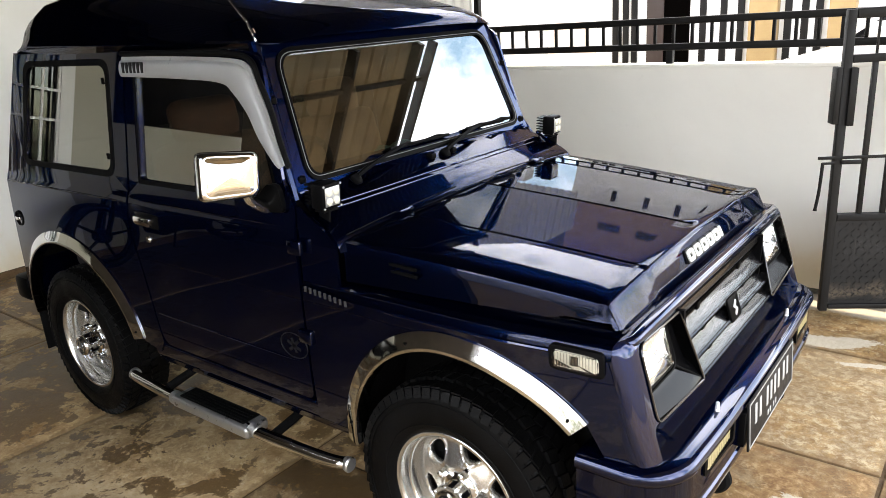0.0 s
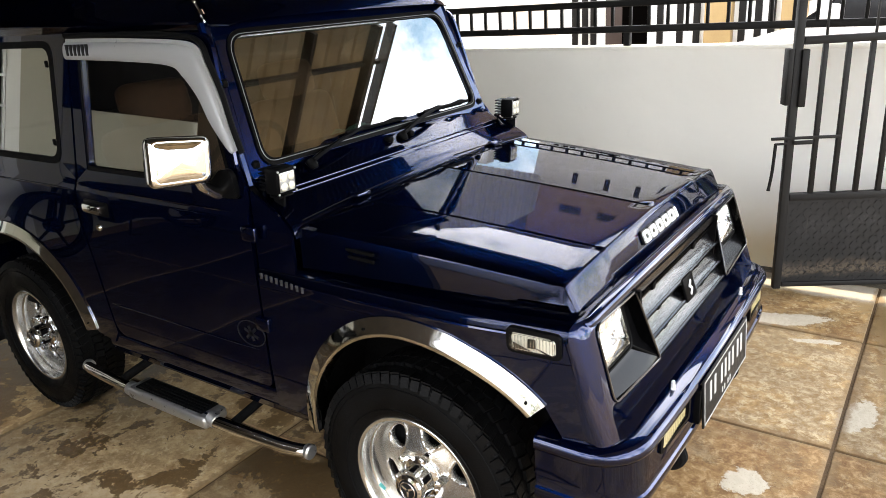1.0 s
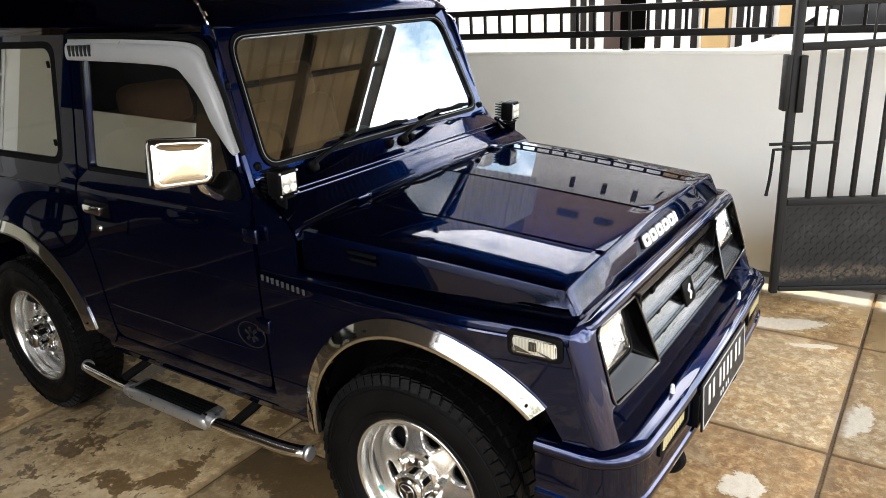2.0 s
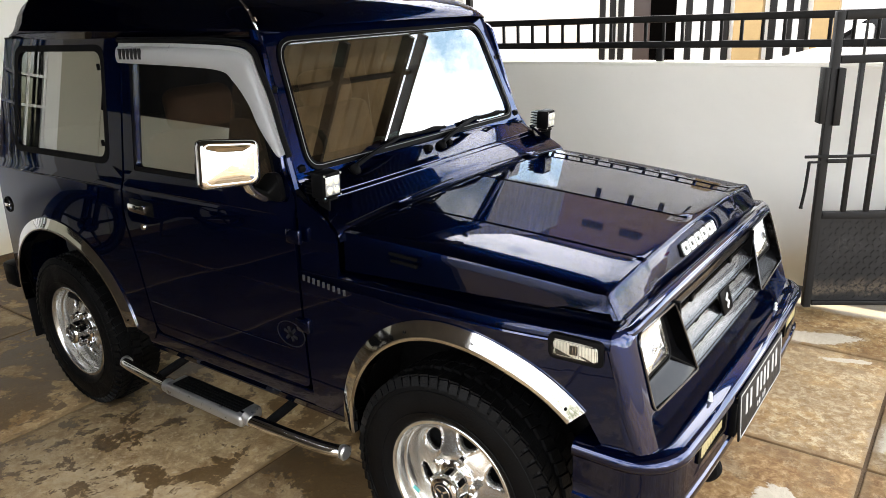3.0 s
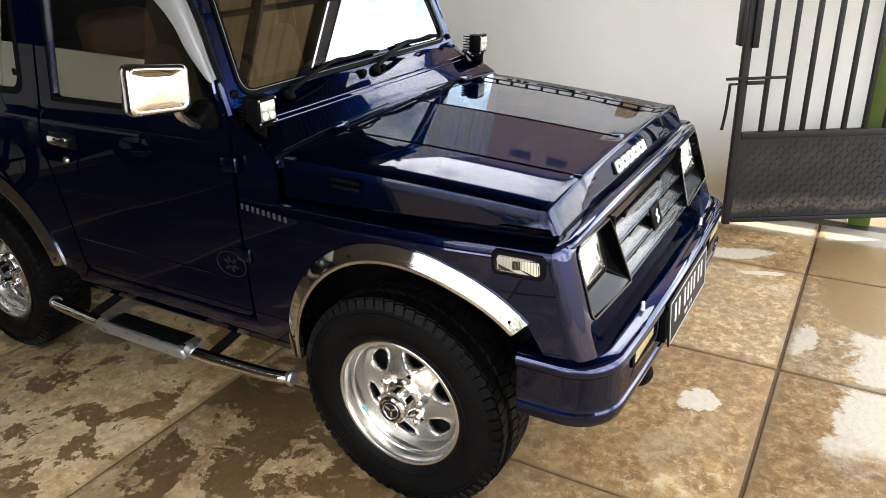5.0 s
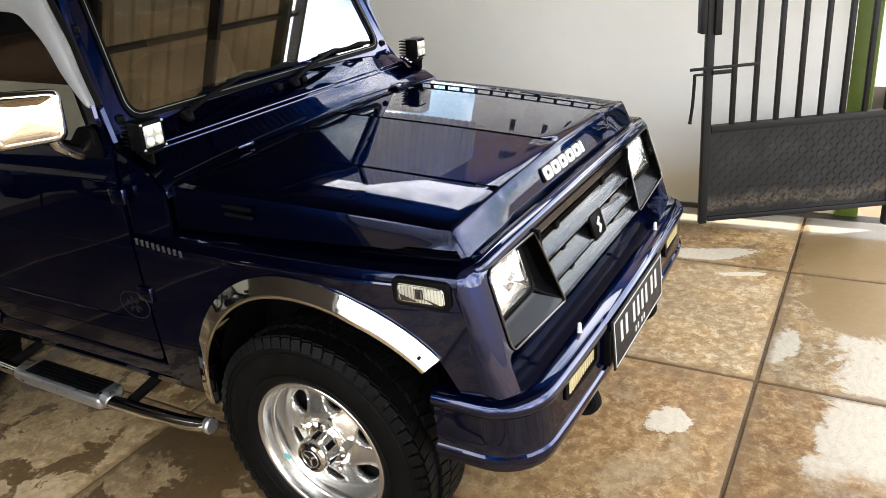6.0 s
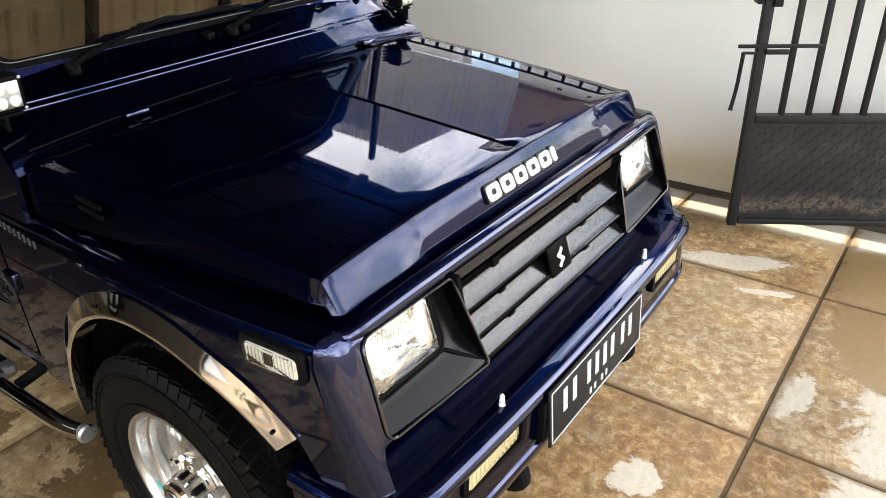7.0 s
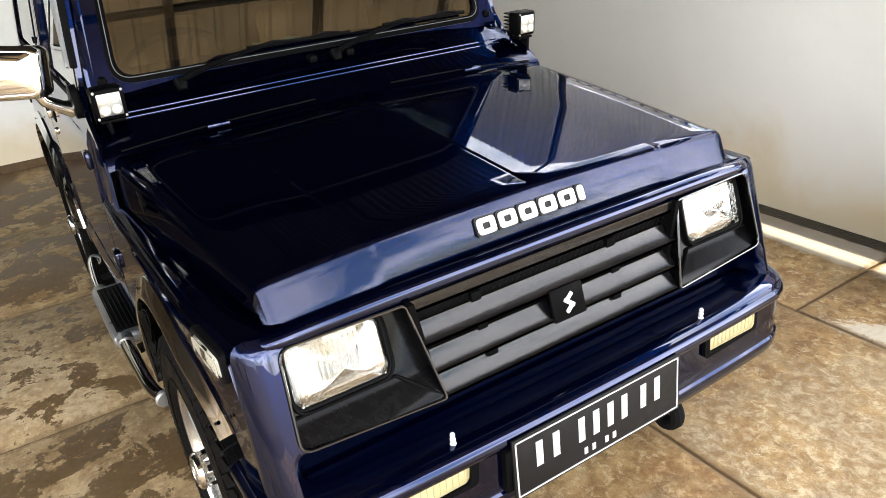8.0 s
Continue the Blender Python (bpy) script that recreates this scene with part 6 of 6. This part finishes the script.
# ---- shrub on the garden side ----
def shrub(x, y, size, seed):
    random.seed(seed)
    s = thing("shrub", "green leafy garden shrub", "plant", (x, y, -0.09))
    bm = bmesh.new()
    tips = []
    for k in range(9):
        a, lean = random.uniform(0, 6.28), random.uniform(0.2, 0.8)
        tip = Vector((math.cos(a) * lean * size * 0.5, math.sin(a) * lean * size * 0.5, size * random.uniform(0.5, 1.0)))
        tube(bm, [(0, 0, 0), tip * 0.5 + Vector((0, 0, size * 0.08)), tip], [0.022, 0.014, 0.006], 6)
        tips.append(tip)
    part("stem", bm, BARK, s)
    bm = bmesh.new()
    for k in range(900):
        c = random.choice(tips) * random.uniform(0.55, 1.1) + Vector([random.gauss(0, size * 0.11) for _ in range(3)])
        m = Matrix.Translation(c) @ pose(0, 0, 0, random.uniform(-60, 60), random.uniform(-60, 60), random.uniform(0, 360))
        w, h = 0.028, random.uniform(0.07, 0.13)
        bm.faces.new([bm.verts.new(m @ Vector(p)) for p in ((0, 0, 0), (w, h * 0.4, 0.008), (0, h, 0), (-w, h * 0.4, 0.008))])
    tagged(part("foliage", bm, LEAF, s, sharp=False), kind="stuff")


for x, y, size, seed in ((1.6, -4.9, 1.5, 3), (3.0, -5.2, 1.8, 5), (-0.6, -5.4, 1.3, 8)):
    shrub(x, y, size, seed)

# ---- motorcycle standing along the rear wall ----
def motorcycle():
    """A small dark underbone motorcycle; its length runs along local x, front wheel at the origin."""
    b = thing("motorcycle", "dark small motorcycle parked along the cream wall", "motorcycle", (-4.12, -1.93, 0.0), -92)
    for x in (0.0, 1.22):
        bm = bmesh.new()
        tube(bm, [(x + 0.262 * math.cos(a), 0, 0.300 + 0.262 * math.sin(a)) for a in span(0, 2 * math.pi, 41)], 0.038, 12, False)
        wheel_m = part("wheel", bm, RUBBER, b)
        bm = bmesh.new()
        tube(bm, [(x + 0.218 * math.cos(a), 0, 0.300 + 0.218 * math.sin(a)) for a in span(0, 2 * math.pi, 41)], 0.014, 8, False)
        part("rim", bm, BLACK, wheel_m)
        bm = bmesh.new()
        for k in range(5):
            a = 2 * math.pi * k / 5
            tube(bm, [(x, 0, 0.300), (x + 0.21 * math.cos(a), 0, 0.300 + 0.21 * math.sin(a))], [0.016, 0.009], 8)
        revolve(bm, [(0.0001, -0.05), (0.055, -0.05), (0.06, -0.02), (0.06, 0.02), (0.055, 0.05), (0.0001, 0.05)], 20, Matrix.Translation((x, 0, 0.300)))
        part("hub", bm, BLACK, wheel_m)
    for y in (-0.075, 0.075):
        bm = bmesh.new()
        tube(bm, [(0.0, y, 0.300), (0.10, y, 0.56), (0.20, y * 0.7, 0.84)], [0.020, 0.022, 0.018], 10)
        part("fork_leg", bm, BLACK, b)
    bm = bmesh.new()
    loft(bm, [[(0.325 * math.cos(a) , y, 0.300 + 0.325 * math.sin(a) - abs(y) * 0.5) for y in span(-0.06, 0.06, 7)] for a in span(0.35, 2.7, 16)], False)
    bmesh.ops.solidify(bm, geom=bm.faces[:], thickness=0.004)
    part("front_mudguard", bm, MOTOR, b)
    for nm, pts, half, mat in (("leg_shield", [(0.13, 0.42), (0.20, 0.86), (0.30, 0.94), (0.36, 0.80), (0.40, 0.52), (0.34, 0.36)], 0.17, MOTOR),
                               ("engine", [(0.40, 0.22), (0.42, 0.48), (0.86, 0.50), (0.92, 0.26)], 0.12, DARK),
                               ("side_cover", [(0.66, 0.46), (0.74, 0.68), (1.56, 0.78), (1.62, 0.70), (1.20, 0.52)], 0.13, MOTOR),
                               ("seat", [(0.66, 0.70), (0.72, 0.76), (1.10, 0.77), (1.46, 0.85), (1.50, 0.79), (1.10, 0.70)], 0.125, GASKET)):
        part(nm, slab(rounded(pts, 0.05), 1, -half, half, 0.02), mat, b)
    part("head_cowl", slab(rounded([(0.10, 0.86), (0.14, 1.00), (0.26, 1.04), (0.34, 0.94), (0.24, 0.84)], 0.04), 1, -0.11, 0.11, 0.03), MOTOR, b)
    bm = bmesh.new()
    tube(bm, spline([(0.34, -0.34, 0.97), (0.28, -0.22, 1.00), (0.24, 0.0, 0.98), (0.28, 0.22, 1.00), (0.34, 0.34, 0.97)]), 0.013, 8)
    part("handlebar", bm, BLACK, b)
    bm = bmesh.new()
    tube(bm, spline([(0.86, 0.15, 0.26), (1.10, 0.17, 0.27), (1.55, 0.18, 0.40)]), [0.018] * 6 + [0.04] * 7, 12)
    part("exhaust", bm, DARK, b)
    bm = bmesh.new()
    tube(bm, [(0.70, -0.10, 0.26), (0.74, -0.24, 0.01)], 0.010, 8)
    part("side_stand", bm, BLACK, b)


MOTOR = material("black_motorcycle_plastic", (0.006, 0.006, 0.007), 0.25, coat=0.4, vary=0.1, scale=10)
motorcycle()

# ---- white hatchback parked beyond the wall ----
def parked_car():
    """A small white hatchback, side on, nose towards -x."""
    c = thing("parked_car", "white hatchback with dark windows parked beyond the wall", "car", (1.0, 5.4, -0.1))
    body = [(-2.0, 0.32), (-2.02, 0.85), (-1.93, 1.05), (-1.10, 1.28), (-0.9, 1.34), (1.75, 1.42), (1.92, 1.35), (1.95, 0.45), (1.9, 0.30)]
    part("body", slab(rounded(body, 0.08), 1, -0.82, 0.82, 0.05), CARWHITE, c)
    cab = [(-1.05, 1.33), (-0.62, 1.63), (-0.45, 1.70), (1.25, 1.72), (1.72, 1.62), (1.86, 1.38)]
    bm = slab(rounded(cab, 0.09), 1, -0.74, 0.74, 0.04)
    for v in bm.verts:
        v.co.y *= 1 - 0.18 * max(0.0, v.co.z - 1.1)
    part("cabin", bm, CABGLASS, c, "dark window glass")
    bm = slab(rounded([(-0.48, 1.685), (1.25, 1.70), (1.72, 1.61), (1.74, 1.64), (1.27, 1.745), (-0.42, 1.735)], 0.02), 1, -0.64, 0.64, 0.02)
    part("roof", bm, BEAM, c, "dark roof")
    for x in (0.30, 1.32):
        m = Matrix.Translation((x, -0.72, 1.36)) @ pose(0, 0, 0, 11, 50 if x < -0.5 else 3, 0)
        part("pillar", boxes((-0.03, 0.03, -0.012, 0.012, 0.0, 0.50 if x < -0.5 else 0.34), bevel=0.006, m=m), BLACK if x < 0.6 else CARWHITE, c)
    part("mirror", boxes((-0.86, -0.72, -0.98, -0.80, 1.34, 1.48), bevel=0.03), CARWHITE, c)
    part("tail_lamp", boxes((1.88, 1.962, -0.832, -0.65, 1.10, 1.22), bevel=0.02), CARRED, c, "red tail lamp")
    part("head_lamp", boxes((-1.99, -1.72, -0.830, -0.50, 0.82, 0.96), bevel=0.03), REFLECTOR, c, "clear headlamp")
    for x in (-1.25, 1.25):
        for yy in (-0.74, 0.74):
            bm = bmesh.new()
            revolve(bm, [(0.0001, -0.09), (0.19, -0.09), (0.22, -0.10), (0.29, -0.09), (0.31, -0.05), (0.31, 0.09), (0.0001, 0.09)], 28, Matrix.Translation((x, yy, 0.31)))
            part("wheel", bm, RUBBER, c)


CARWHITE = material("white_car_paint", (0.78, 0.78, 0.77), 0.3, 0.0, 0.8, vary=0.03, scale=3)
CABGLASS = material("smoked_car_window", (0.010, 0.010, 0.011), 0.15, vary=0.1, scale=4, spec=0.1)
CARRED = material("red_lamp_plastic", (0.45, 0.012, 0.018), 0.2, coat=0.6, vary=0.05, scale=20)
parked_car()

# ---- crumpled paper on the dashboard ----
TEAL = material("teal_paper", (0.30, 0.72, 0.64), 0.7, vary=0.25, scale=30)
paper = thing("paper", "crumpled teal paper lying on the dashboard", "paper")
bm = bmesh.new()
loft(bm, [[(-0.600 - 0.085 * v, -0.195 + 0.17 * u, 1.177 + 0.020 * (1 - v) + 0.052 * v * (1 - v) * 2 + 0.010 * math.sin(9 * u + 4 * v) * math.sin(3.1 * v)) for v in span(0, 1, 7)] for u in span(0, 1, 11)], False)
bmesh.ops.solidify(bm, geom=bm.faces[:], thickness=0.001)
part("sheet_of_paper", bm, TEAL, paper)

# ---- yard slabs, each a piece of its own ----
def slab_mesh(w, d):
    bm = boxes((-w / 2, w / 2, -d / 2, d / 2, -0.03, 0.0), bevel=0.007)
    return bm


random.seed(4)
for j in range(len(YJ) - 1):
    xs = list(XJ)
    if j == len(YJ) - 2:
        xs = [-4.6, -3.2, -2.08, -0.97, 0.145, 0.905, 2.02, 3.1, 4.2, 5.3, 6.4]
    for i in range(len(xs) - 1):
        w, d = xs[i + 1] - xs[i] - 0.013, YJ[j + 1] - YJ[j] - 0.013
        o = part("slab", slab_mesh(w, d), CONCRETE, floor)
        o.location = ((xs[i] + xs[i + 1]) / 2, (YJ[j] + YJ[j + 1]) / 2, random.uniform(-0.002, 0.0))
